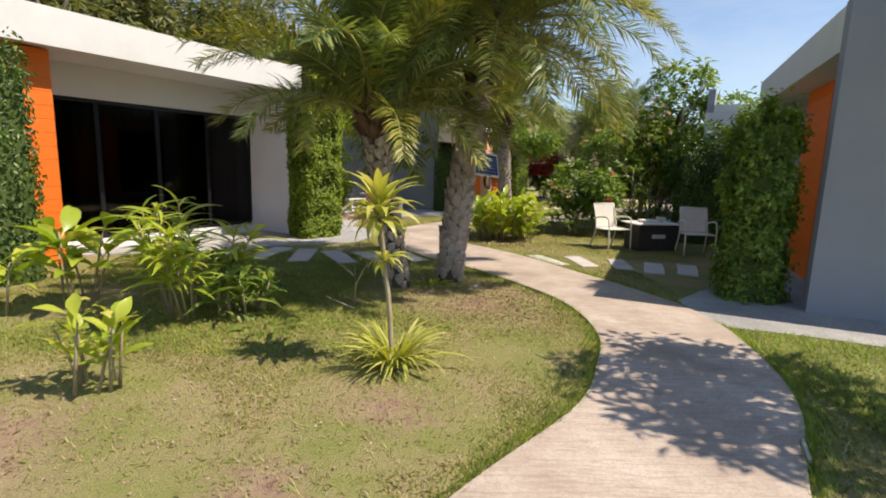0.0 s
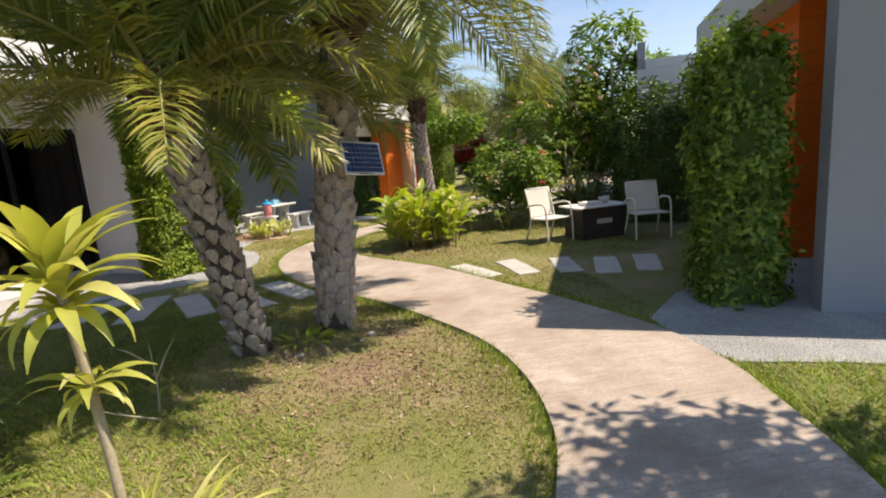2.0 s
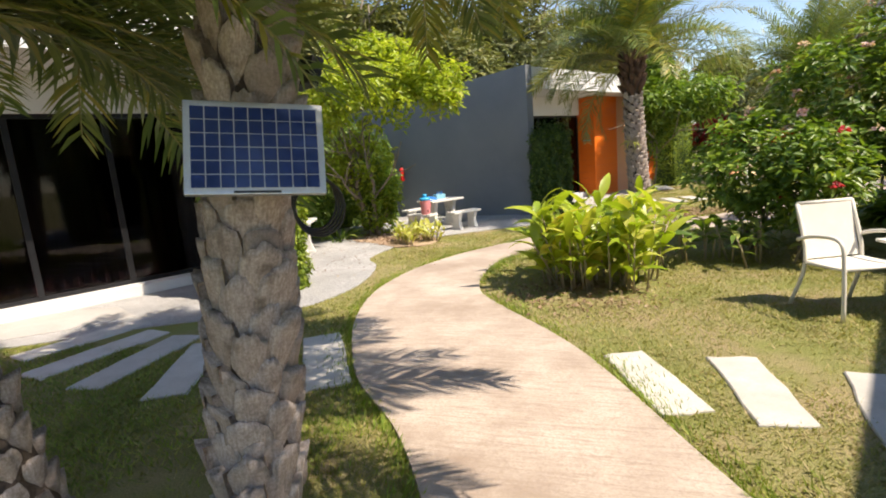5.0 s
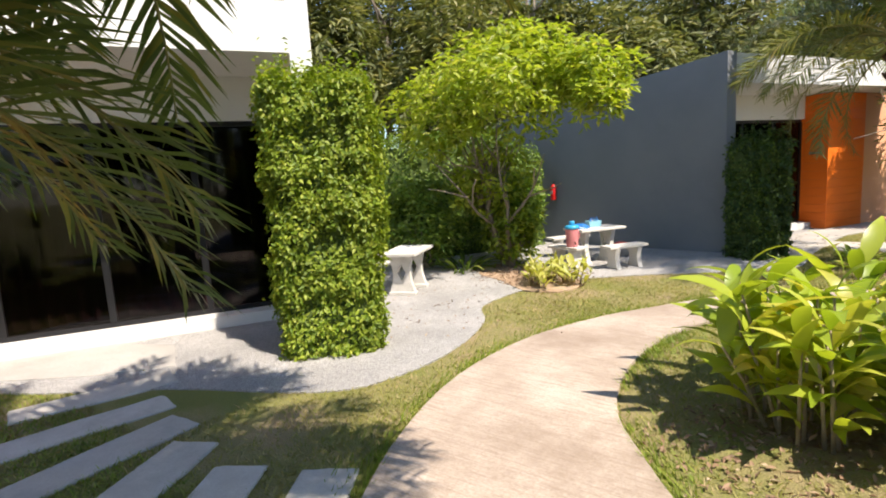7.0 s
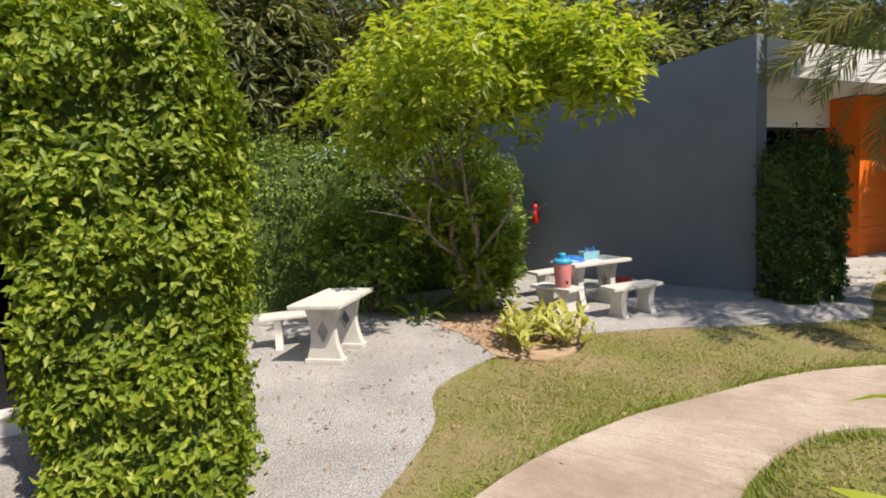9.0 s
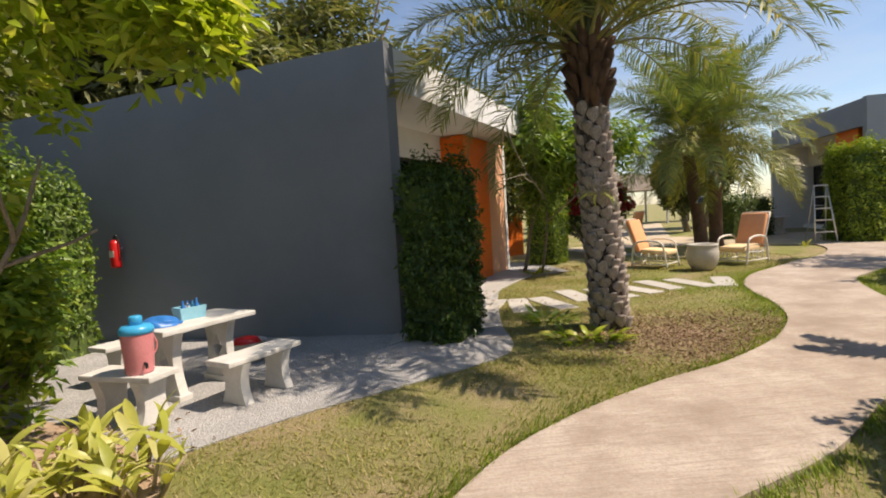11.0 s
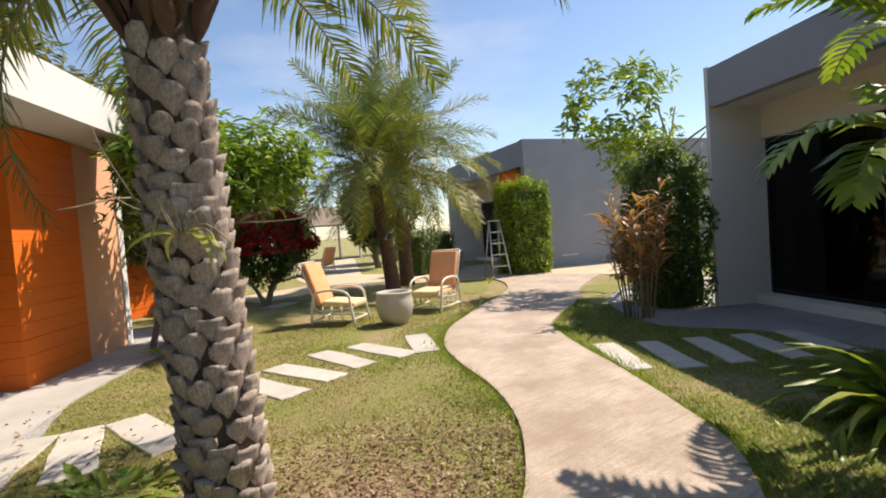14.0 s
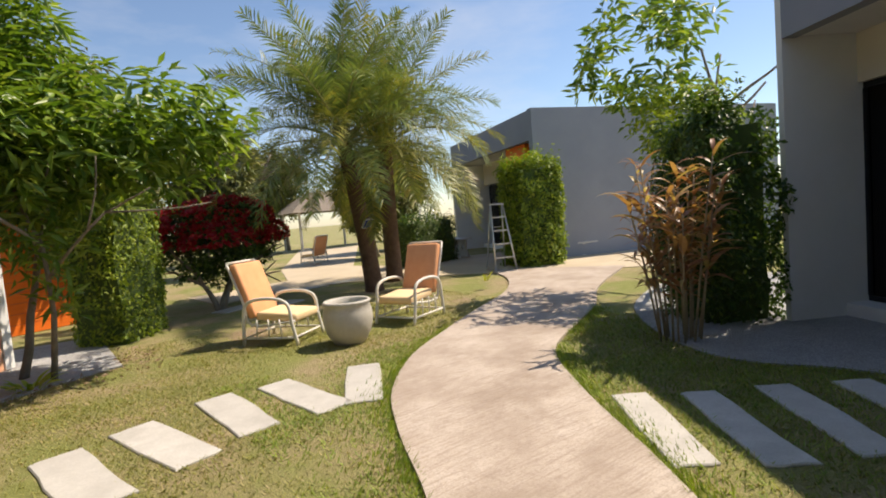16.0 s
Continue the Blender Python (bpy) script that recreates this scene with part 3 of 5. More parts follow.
U = (0.5, 0.866)
bungalow("white flat-roofed bungalow with dark glazing and orange entrance", (-2.95, 10.75), (-0.5, -0.866), (-0.866, 0.5), 12.0, (-0.866, 0.5), 6.2, (4.45, 6.4, 0.35), (0.25, 4.42), M_WHITE, M_WHITE, M_WHITE)
bungalow("grey and white bungalow with orange boarded entrance", (-0.15, 17.45), U, (-0.866, 0.5), 6.7, (-0.975, 0.22), 7.0, (4.15, 5.45, 0.78), (0.25, 4.12), M_GREY, M_WHITE, M_WHITE, salmon=(5.452, 6.54, 0.82), eave=6.2)
bungalow("grey bungalow beside the path with orange entrance", (4.36, 5.4), (0.406, 0.914), (0.914, -0.406), 5.9, (0.9, -0.43), 6.5, (2.2, 3.6, 0.45), (3.65, 5.65), M_BLUEGREY, M_WHITE, M_BEIGE, low=3.1)
bungalow("pale grey bungalow in shade with dark glazing", (9.58, 17.72), (-0.5, -0.866), (0.866, -0.5), 6.5, (0.866, -0.5), 6.2, None, (0.085, 5.6), M_WHITE, M_BLUEGREY, M_BEIGE, top=3.58, fin_thick=0.08, depth=0.84, posts=3)
bungalow("grey bungalow at the end of the path", (13.5, 25.2), (0.3, 0.954), (0.93, -0.37), 7.0, (0.93, -0.37), 8.0, (0.9, 2.2, 0.2), (2.25, 6.5), M_BLUEGREY, M_BLUEGREY, M_BEIGE, soffit=3.3, top=4.1, low=4.0)


# ---- stepping slabs ----
def slab_mesh(length, width, seed):
    r = random.Random(seed)
    bm = bmesh.new()
    out = []
    for (x0, y0), (x1, y1) in zip([(-1, -1), (1, -1), (1, 1), (-1, 1)], [(1, -1), (1, 1), (-1, 1), (-1, -1)]):
        for k in range(4):
            t = k / 4
            j = r.uniform(-0.012, 0.012)
            out.append(((x0 + (x1 - x0) * t) * length / 2 + j, (y0 + (y1 - y0) * t) * width / 2 + j))
    prism(bm, out, -0.04, 0.03)
    top = [f for f in bm.faces if f.normal.z > 0.9]
    bmesh.ops.bevel(bm, geom=[e for f in top for e in f.edges], offset=0.008, segments=1, affect="EDGES")
    return mesh_of("stepping_slab", bm, M_SLAB)


def slabs(rows, length, width, group, lab):
    meshes = [slab_mesh(length, width, k) for k in range(3)]
    for k, (x, y, dx, dy) in enumerate(rows):
        ob = new("stepping_slab", meshes[k % 3])
        ob.matrix_world = pose(x, y, -0.012, 0, 0, math.degrees(math.atan2(dy, dx)))
        tagged(ob, lab, "paving slab", group)


SLABS_L = [(-0.58, 8.42, -0.6, 0.9), (-1.08, 8.15, -0.6, 0.9), (-1.68, 8.12, -0.45, 0.9), (-2.3, 8.2, -0.1, 1.0), (-2.92, 8.3, 0.15, 1.0), (-3.5, 8.6, 0.27, 0.96)]
SLABS_R = [(1.9, 8.35, 0.33, -0.85), (2.5, 8.32, 0.1, -0.9), (3.12, 8.15, -0.15, -0.95), (3.6, 7.9, -0.33, -0.85), (4.12, 7.8, -0.4, -0.9)]
SLABS_Q = [(5.35, 19.55, 0.48, 1.0), (4.8, 19.65, -0.2, 1.1), (4.25, 19.67, -0.12, 1.1), (3.7, 19.45, -0.33, 1.05), (3.2, 19.25, -0.28, 1.08), (2.62, 19.25, -0.03, 1.0), (2.1, 18.75, -0.2, 1.0), (1.62, 18.75, 0.1, 1.0), (1.18, 18.85, 0.35, 0.9), (0.62, 19.1, 0.4, 0.9)]
SLABS_W = [(6.3, 17.2, 0.6, 0.82), (6.65, 16.87, 0.6, 0.8), (7.1, 16.57, 0.65, 0.78), (7.55, 16.22, 0.62, 0.78), (8.0, 15.95, 0.6, 0.8)]
slabs(SLABS_L, 1.18, 0.34, "slabs to the white bungalow", "worn pale concrete stepping slab in the lawn")
slabs(SLABS_R, 0.92, 0.31, "slabs to the white chairs", "white stone stepping slab set in the grass")
slabs(SLABS_Q, 1.08, 0.33, "slabs to the orange entrance", "pale cream stepping slab set in the grass")
slabs(SLABS_W, 1.1, 0.27, "slabs to the shaded bungalow", "narrow pale stepping slab in shaded grass")
slabs([(8.6, 27.2, 1, 0.1), (7.6, 27.0, 1, 0.1), (6.4, 25.2, 0.8, 0.5), (5.6, 25.6, 0.8, 0.5)], 0.8, 0.4, "far slabs", "pale stepping slab in the far lawn")


# ---- palms ----
def frond_mesh(name, length, lift, bend, material, leaflets=46, leaf_len=0.46, seed=0, curl=0.5, wide=0.0115, ruffle=(-0.25, 0.85)):
    r = np.random.default_rng(seed)
    n = 40
    s = np.linspace(0, 1, n)
    a = lift - bend * s ** 1.25
    x = np.concatenate([[0], np.cumsum(np.cos(a[1:]) * length / (n - 1))])
    z = np.concatenate([[0], np.cumsum(np.sin(a[1:]) * length / (n - 1))])
    pos = np.stack([x, np.zeros(n), z], 1)
    fwd = np.stack([np.cos(a), np.zeros(n), np.sin(a)], 1)
    up = np.stack([-np.sin(a), np.zeros(n), np.cos(a)], 1)
    verts, faces = [], []
    for sd in (1, -1):
        t = np.linspace(0.16, 0.995, leaflets) + r.uniform(-0.008, 0.008, leaflets)
        i = np.clip((t * (n - 1)).astype(int), 0, n - 2)
        fr = (t * (n - 1) - i)[:, None]
        p = pos[i] * (1 - fr) + pos[i + 1] * fr
        f, u = fwd[i], up[i]
        ln = (leaf_len * (0.35 + 0.65 * np.sin(np.pi * np.clip(t, 0, 1) ** 0.8)) * r.uniform(0.85, 1.1, leaflets))[:, None]
        side = np.zeros_like(p)
        side[:, 1] = sd
        tilt = r.uniform(*ruffle, leaflets)[:, None]
        d = unit(f * (0.45 + 0.5 * t[:, None]) + side * 0.85 + u * tilt)
        w = np.cross(d, u) * wide
        sag = np.array([0, 0, -1.0]) * ln * curl * 0.35
        m = p + d * ln * 0.5
        e = p + d * ln + sag
        v = np.stack([p - w * 0.6, p + w * 0.6, m + w, m - w, e], 1).reshape(-1, 3)
        off = sum(len(q) for q in verts)
        k = off + 5 * np.arange(leaflets)[:, None]
        verts.append(v)
        faces += [k + np.array([[0, 1, 2]]), k + np.array([[0, 2, 3]]), k + np.array([[3, 2, 4]])]
    off = sum(len(q) for q in verts)
    rr = (0.028 * (1 - s) ** 1.3 + 0.004)[:, None]
    side = np.array([[0, 1.0, 0]])
    rv = np.stack([pos + side * rr, pos - up * rr * 0.8, pos - side * rr, pos + up * rr * 0.5], 1).reshape(-1, 3)
    verts.append(rv)
    rf = []
    for i in range(n - 1):
        for j in range(4):
            q = [off + 4 * i + j, off + 4 * i + (j + 1) % 4, off + 4 * i + 4 + (j + 1) % 4, off + 4 * i + 4 + j]
            rf += [(q[0], q[1], q[2]), (q[0], q[2], q[3])]
    faces.append(np.array(rf))
    nl = sum(len(q) for q in faces[:-1])
    me = raw_mesh(name, np.concatenate(verts), np.concatenate(faces), material)
    me.materials.append(M_RACHIS)
    idx = np.zeros(len(me.polygons), np.int32)
    idx[nl:] = 1
    me.polygons.foreach_set("material_index", idx)
    return me


def scale_mesh(w, h, out, material, seed=0):
    """An old leaf base: a shield that rises from a rounded foot to a broad, ragged cut edge standing proud of the trunk."""
    r = random.Random(seed)
    vs, fs = [], []
    cols, rows = 7, 6
    ragged = [r.uniform(-0.07, 0.07) for _ in range(cols)]
    lop = r.uniform(-0.12, 0.12)
    for j in range(rows):
        v = j / (rows - 1)
        ww = w * 0.5 * min(1.0, 0.30 + 0.95 * math.sin(min(1.0, v * 1.25) * math.pi / 2)) * (1 - 0.16 * max(0.0, v - 0.65) / 0.35)
        for i in range(cols):
            q = -1 + 2 * i / (cols - 1)
            d = out * (0.05 + 0.95 * v ** 0.8) * (1 - 0.55 * abs(q) ** 3) + r.uniform(-0.0025, 0.0025)
            rise = v * h + (v ** 4) * h * (ragged[i] + lop * q - 0.10 * q * q) + 0.14 * h * q * q * (1 - v)
            vs.append((d, q * ww, rise))
    b = len(vs)
    for i in range(cols):
        k = (rows - 1) * cols + i
        vs.append((-0.03, vs[k][1] * 0.8, vs[k][2] - 0.02))
    for j in range(rows - 1):
        for i in range(cols - 1):
            k = j * cols + i
            fs.append((k, k + 1, k + cols + 1, k + cols))
    for i in range(cols - 1):
        k = (rows - 1) * cols + i
        fs.append((k, k + 1, b + i + 1, b + i))
    for e in (0, cols - 1):
        for j in range(rows - 1):
            k = len(vs)
            lo, hi = vs[j * cols + e], vs[(j + 1) * cols + e]
            vs += [(-0.03, lo[1] * 0.9, lo[2]), (-0.03, hi[1] * 0.9, hi[2])]
            fs.append((j * cols + e, (j + 1) * cols + e, k + 1, k))
    return raw_mesh("leaf_base", vs, fs, material, False)


def palm(label, line, r0, r1, fronds, flen, seed, scales=0, yellow=0.2, low=-0.4, rough_top=True, leaflets=46, scale_w=0.145, scale_h=0.2, extra=()):
    """A date palm: a trunk along the line with its old leaf bases, and a crown of arching fronds."""
    rd = random.Random(seed)
    ob = thing("palm_tree", label, "palm tree")
    pts = smooth_line(line, 6)
    n = len(pts)
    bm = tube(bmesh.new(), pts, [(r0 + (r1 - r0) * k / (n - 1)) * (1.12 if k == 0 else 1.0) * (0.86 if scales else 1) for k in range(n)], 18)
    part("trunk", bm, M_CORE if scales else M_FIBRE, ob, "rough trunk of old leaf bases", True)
    base, top = Vector(pts[0]), Vector(pts[-1])

    def at(s):
        k = min(int(s * (n - 1)), n - 2)
        f = s * (n - 1) - k
        a, b = Vector(pts[k]), Vector(pts[k + 1])
        return a.lerp(b, f), (b - a).normalized()

    if scales:
        sh = [scale_mesh(scale_w * a, scale_h * b, c, M_BARK, seed * 9 + q) for q, (a, b, c) in enumerate(((1.0, 1.0, 0.045), (0.93, 1.12, 0.055), (1.08, 0.92, 0.04), (0.86, 1.05, 0.06), (1.0, 1.2, 0.048)))]
        fib = scale_mesh(0.11, 0.30, 0.075, M_FIBRE, seed)
        for k in range(scales):
            s = k / scales
            p, d = at(s)
            r = (r0 + (r1 - r0) * s) * 0.87
            a = k * 2.39996 + rd.uniform(-0.12, 0.12)
            side = d.cross(Vector((0, 1, 0))).normalized()
            fw = d.cross(side)
            o = (side * math.cos(a) + fw * math.sin(a)).normalized()
            m = Matrix((o, d.cross(o), d)).transposed().to_4x4()
            j = rd.uniform(0.88, 1.12)
            lean = Euler((rd.uniform(-0.1, 0.1), (0.2 if s > 0.82 else 0.0) + rd.uniform(-0.05, 0.12), rd.uniform(-0.08, 0.08))).to_matrix().to_4x4()
            part("leaf_base", fib if s > 0.82 else sh[k % 5], None, ob, m=Matrix.Translation(p + o * (r - 0.006)) @ m @ lean @ Matrix.Scale(j, 4))
    kinds = [(1.45, 0.75), (1.15, 1.1), (0.85, 1.4), (0.5, 1.5), (0.15, 1.4), (-0.2, 1.1), (-0.55, 0.75)]
    kinds = [q for q in kinds if q[0] > low]
    bank = [(frond_mesh("frond", flen * rd.uniform(0.9, 1.05), a, b, M_PALMY if y else M_PALM, leaflets, flen * 0.2, seed * 31 + k), a) for y in (0, 1) for k, (a, b) in enumerate(kinds)]
    for k in range(fronds):
        q = k / fronds
        kind = min(len(kinds) - 1, int(q * len(kinds) + rd.uniform(-0.3, 0.3)))
        kind = max(0, kind)
        y = 1 if rd.random() < yellow * (0.5 + q) else 0
        az = k * 137.5 + rd.uniform(-12, 12)
        z = (1 - q) * 0.22
        part("frond", bank[y * len(kinds) + kind][0], None, ob, m=pose(top.x, top.y, top.z - 0.05 + z, 0, 0, az) @ pose(0.05, 0, 0, rd.uniform(-18, 18), rd.uniform(-9, 9), 0) @ Matrix.Scale(rd.uniform(0.86, 1.08), 4))
    for az, kind, size, tilt in extra:
        part("frond", bank[kind][0], None, ob, m=pose(top.x, top.y, top.z + 0.02, 0, 0, az) @ pose(0.05, 0, 0, rd.uniform(-15, 15), tilt, 0) @ Matrix.Scale(size, 4))
    return ob


palm("short leaning date palm with rough trunk and drooping fronds", [(-0.53, 6.2, -0.05), (-0.63, 6.1, 0.7), (-0.76, 6.0, 1.5), (-0.86, 5.93, 2.15)], 0.165, 0.135, 60, 2.1, 3, 130, 0.25, low=0.3, leaflets=84, scale_w=0.118, scale_h=0.15, extra=((86, 3, 1.35, 5), (97, 3, 1.25, 9), (78, 3, 1.3, 12), (112, 2, 1.0, 0)))
palm("tall date palm with a solar panel on its trunk", [(0.15, 6.64, -0.05), (0.23, 6.68, 0.9), (0.37, 6.72, 2.0), (0.6, 6.75, 3.3)], 0.19, 0.15, 78, 2.6, 5, 185, 0.35, low=-0.1, leaflets=86, scale_w=0.155, scale_h=0.225, extra=((72, 3, 1.0, 0), (88, 4, 0.95, 0), (104, 2, 1.05, 0), (120, 4, 0.9, 0), (135, 3, 1.0, 0), (60, 4, 0.85, 0), (132, 3, 1.0, 25), (150, 3, 1.0, 20), (164, 3, 1.0, 28), (72, 1, 1.2, 0), (84, 1, 1.15, 4), (92, 1, 1.25, 0), (101, 1, 1.15, 6), (110, 1, 1.2, 0), (122, 1, 1.2, 3), (46, 2, 1.05, 0), (57, 2, 1.1, 0), (66, 2, 1.0, -4), (77, 2, 1.1, 0), (87, 2, 1.05, -3), (97, 2, 1.1, 0), (107, 2, 1.0, 0), (118, 2, 1.05, 0), (52, 1, 1.2, 0), (63, 1, 1.1, 3), (78, 1, 1.25, 5), (97, 1, 1.2, 3)))
palm("date palm with diamond-patterned trunk on a mulched bed", [(2.30, 17.0, -0.05), (2.25, 17.0, 0.9), (2.19, 17.02, 1.9), (2.16, 17.03, 3.2)], 0.23, 0.185, 56, 2.7, 8, 240, 0.2, low=0.3, leaflets=80, scale_w=0.15, scale_h=0.15, extra=((200, 3, 0.8, 10), (168, 3, 0.8, 30), (143, 3, 0.85, 42), (178, 3, 0.72, 62)))
palm("slender date palm behind the lounge chairs", [(8.25, 24.9, -0.05), (8.15, 24.95, 1.2), (7.9, 25.0, 3.1)], 0.19, 0.15, 58, 2.9, 11, 0, 0.12, low=-0.1, leaflets=70)
palm("date palm with yellowing lower fronds", [(9.3, 25.9, -0.05), (9.3, 25.9, 1.5), (9.35, 25.9, 3.2)], 0.2, 0.16, 58, 3.0, 12, 0, 0.4, low=-0.3, leaflets=70)


# ---- hedges ----
def hedge(label, x, y, w, d, h, turn, material, count, leaf=0.065, seed=0, bulge=0.08, category="hedge", top_bulge=0.0, taper=0.12):
    """A clipped leafy block: twiggy core coloured as shade, leaves all over uneven faces."""
    ob = thing("hedge", label, category, pose(x, y, 0, 0, 0, turn))
    bm = bmesh.new()
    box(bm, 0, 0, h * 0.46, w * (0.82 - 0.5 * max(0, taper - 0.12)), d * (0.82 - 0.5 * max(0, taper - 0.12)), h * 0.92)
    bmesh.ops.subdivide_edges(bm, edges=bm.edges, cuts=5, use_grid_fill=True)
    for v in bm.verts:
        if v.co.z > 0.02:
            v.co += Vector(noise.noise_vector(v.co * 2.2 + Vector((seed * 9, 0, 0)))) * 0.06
    part("core", bm, M_CORED, ob, "dark green core painted as inner shade")
    r = np.random.default_rng(seed + 100)
    areas = np.array([w * h, w * h, d * h, d * h, w * d])
    face = r.choice(5, count, p=areas / areas.sum())
    a, b = r.uniform(-0.5, 0.5, count), r.uniform(0, 1, count)
    nrm = np.array([(0, -1, 0), (0, 1, 0), (-1, 0, 0), (1, 0, 0), (0, 0, 1.0)])[face]
    p = np.zeros((count, 3))
    for k in range(5):
        i = face == k
        if k < 2:
            p[i] = np.stack([a[i] * w, np.full(i.sum(), (k - 0.5) * d), b[i] * h], 1)
        elif k < 4:
            p[i] = np.stack([np.full(i.sum(), (k - 2.5) * w), a[i] * d, b[i] * h], 1)
        else:
            p[i] = np.stack([a[i] * w, (b[i] - 0.5) * d, np.full(i.sum(), h)], 1)
    wob = np.array([noise.noise(Vector(q) * 3.1 + Vector((seed * 5.1, 0, 0))) + 0.7 * noise.noise(Vector(q) * 7 + Vector((seed, 3, 0))) + 0.6 * noise.noise(Vector(q) * 15 + Vector((1, seed, 0))) for q in p])
    flare = 1 + top_bulge * (p[:, 2:3] / h) ** 2
    p[:, :2] *= flare * (1 - taper * (p[:, 2:3] / h) ** 5) * (1 - 0.5 * taper * (1 - p[:, 2:3] / h) ** 5)
    p = p + nrm * (wob[:, None] * bulge + r.uniform(-0.13, 0.045, (count, 1)))
    round_off = np.clip(np.abs(p[:, 0:1]) / (w / 2) + np.abs(p[:, 1:2]) / (d / 2) - 1.45, 0, 1)
    p[:, :2] *= 1 - 0.18 * round_off
    p[:, 2] += (face == 4) * r.exponential(0.055, count)
    p[:, 2] = np.clip(p[:, 2], 0.02, None)
    nn = unit(nrm + r.normal(size=(count, 3)) * 0.55 + np.array([0, 0, 0.35]))
    al = r.normal(size=(count, 3)) + np.array([0, 0, -0.3]) + nrm * 0.4
    part("foliage", leaf_mesh("foliage", p, nn, al, leaf * r.uniform(0.7, 1.35, count), leaf * 0.55 * r.uniform(0.8, 1.2, count), material), None, ob, label)
    return ob


hedge("tall clipped bright green hedge block", -2.62, 10.45, 0.95, 0.62, 2.6, 50, M_HEDGE, 34000, 0.056, 1, 0.13, top_bulge=0.15, taper=0.05)
hedge("dark green creeper-covered block at the grey wall", 0.36, 17.22, 0.72, 0.74, 1.93, 60, M_IVY, 14000, 0.062, 2, 0.17)
hedge("leafy green creeper column beside the grey wall", 4.04, 6.08, 0.70, 0.60, 2.35, 66, M_GREEN, 11000, 0.075, 3, 0.26, top_bulge=0.15)
hedge("leafy creeper at the orange entrance", -5.35, 5.75, 0.9, 0.5, 2.8, 60, M_IVY, 7000, 0.06, 4)
hedge("tall green hedge behind the stone tables", -5.7, 15.4, 5.4, 0.9, 2.5, 58, M_GREEN, 22000, 0.065, 5, 0.2)
hedge("green hedge block by the young trees", 3.75, 24.5, 1.3, 0.8, 2.2, 55, M_HEDGE, 8000, 0.065, 6, 0.12)
hedge("rounded green hedge before the far grey wall", 12.8, 24.75, 1.45, 1.2, 2.6, 68, M_HEDGE, 12000, 0.09, 7, 0.25, top_bulge=0.12)
hedge("dark shaded shrub beside the pale grey bungalow", 9.5, 18.4, 1.35, 1.0, 2.35, 60, M_IVY, 13000, 0.065, 8, 0.3, taper=0.55)
hedge("green hedge corner against the grey wall", -4.35, 17.45, 1.1, 0.7, 2.1, 70, M_GREEN, 8000, 0.06, 11, 0.2)
hedge("dark shaded hedge behind the white chairs", 6.3, 11.2, 1.0, 1.8, 2.15, 66, M_IVY, 11000, 0.07, 9, 0.45)
hedge("low dark hedge in the far garden", 11.9, 28.5, 2.4, 1.0, 1.4, 20, M_IVY, 4000, 0.08, 10, 0.2)


# ---- trees and shrubs ----
def limbs(bm, start, direction, length, radius, levels, rd, tips, spread=0.7, droop=0.0):
    pts, p, d = [start], Vector(start), Vector(direction).normalized()
    for k in range(4):
        d = (d + Vector((rd.uniform(-1, 1), rd.uniform(-1, 1), rd.uniform(-0.5, 0.7) - droop)) * 0.16).normalized()
        p = p + d * length / 4
        pts.append(tuple(p))
    tube(bm, pts, [radius * (1 - 0.11 * k) for k in range(5)], 7 if levels else 5)
    if levels == 0:
        tips.append((Vector(pts[-1]), d))
        tips.append((Vector(pts[2]), d))
        return
    for k in range(3 if levels > 1 else 3):
        a = rd.uniform(0, 6.28)
        side = d.orthogonal().normalized()
        side.rotate(Matrix.Rotation(a, 3, d))
        limbs(bm, pts[-1] if k else pts[3], (d + side * spread * rd.uniform(0.7, 1.3)).normalized(), length * rd.uniform(0.62, 0.85), radius * 0.58, levels - 1, rd, tips, spread, droop)


def crown_points(centre, radii, clumps, per, leaf, rnd, droop=0.2, hollow=0.5):
    """Leaves in whorls: clump centres through an uneven ellipsoid, leaves spreading from each."""
    c = unit(rnd.normal(size=(clumps, 3))) * (hollow + (1 - hollow) * rnd.uniform(0, 1, (clumps, 1)) ** 0.6)
    lump = np.array([1 + 0.35 * noise.noise(Vector(q) * 1.7 + Vector((centre[0], centre[1], 0))) for q in c])[:, None]
    c = c * lump * np.array(radii) + np.array(centre)
    p = np.repeat(c, per, 0)
    out = unit(rnd.normal(size=p.shape) + np.array([0, 0, 0.35]))
    p = p + out * leaf * rnd.uniform(0.1, 0.8, (len(p), 1))
    al = out + np.array([0, 0, -droop])
    nn = unit(np.array([0, 0, 1.0]) + rnd.normal(size=p.shape) * 0.5 + unit(p - np.array(centre)) * 0.5)
    return p, nn, al


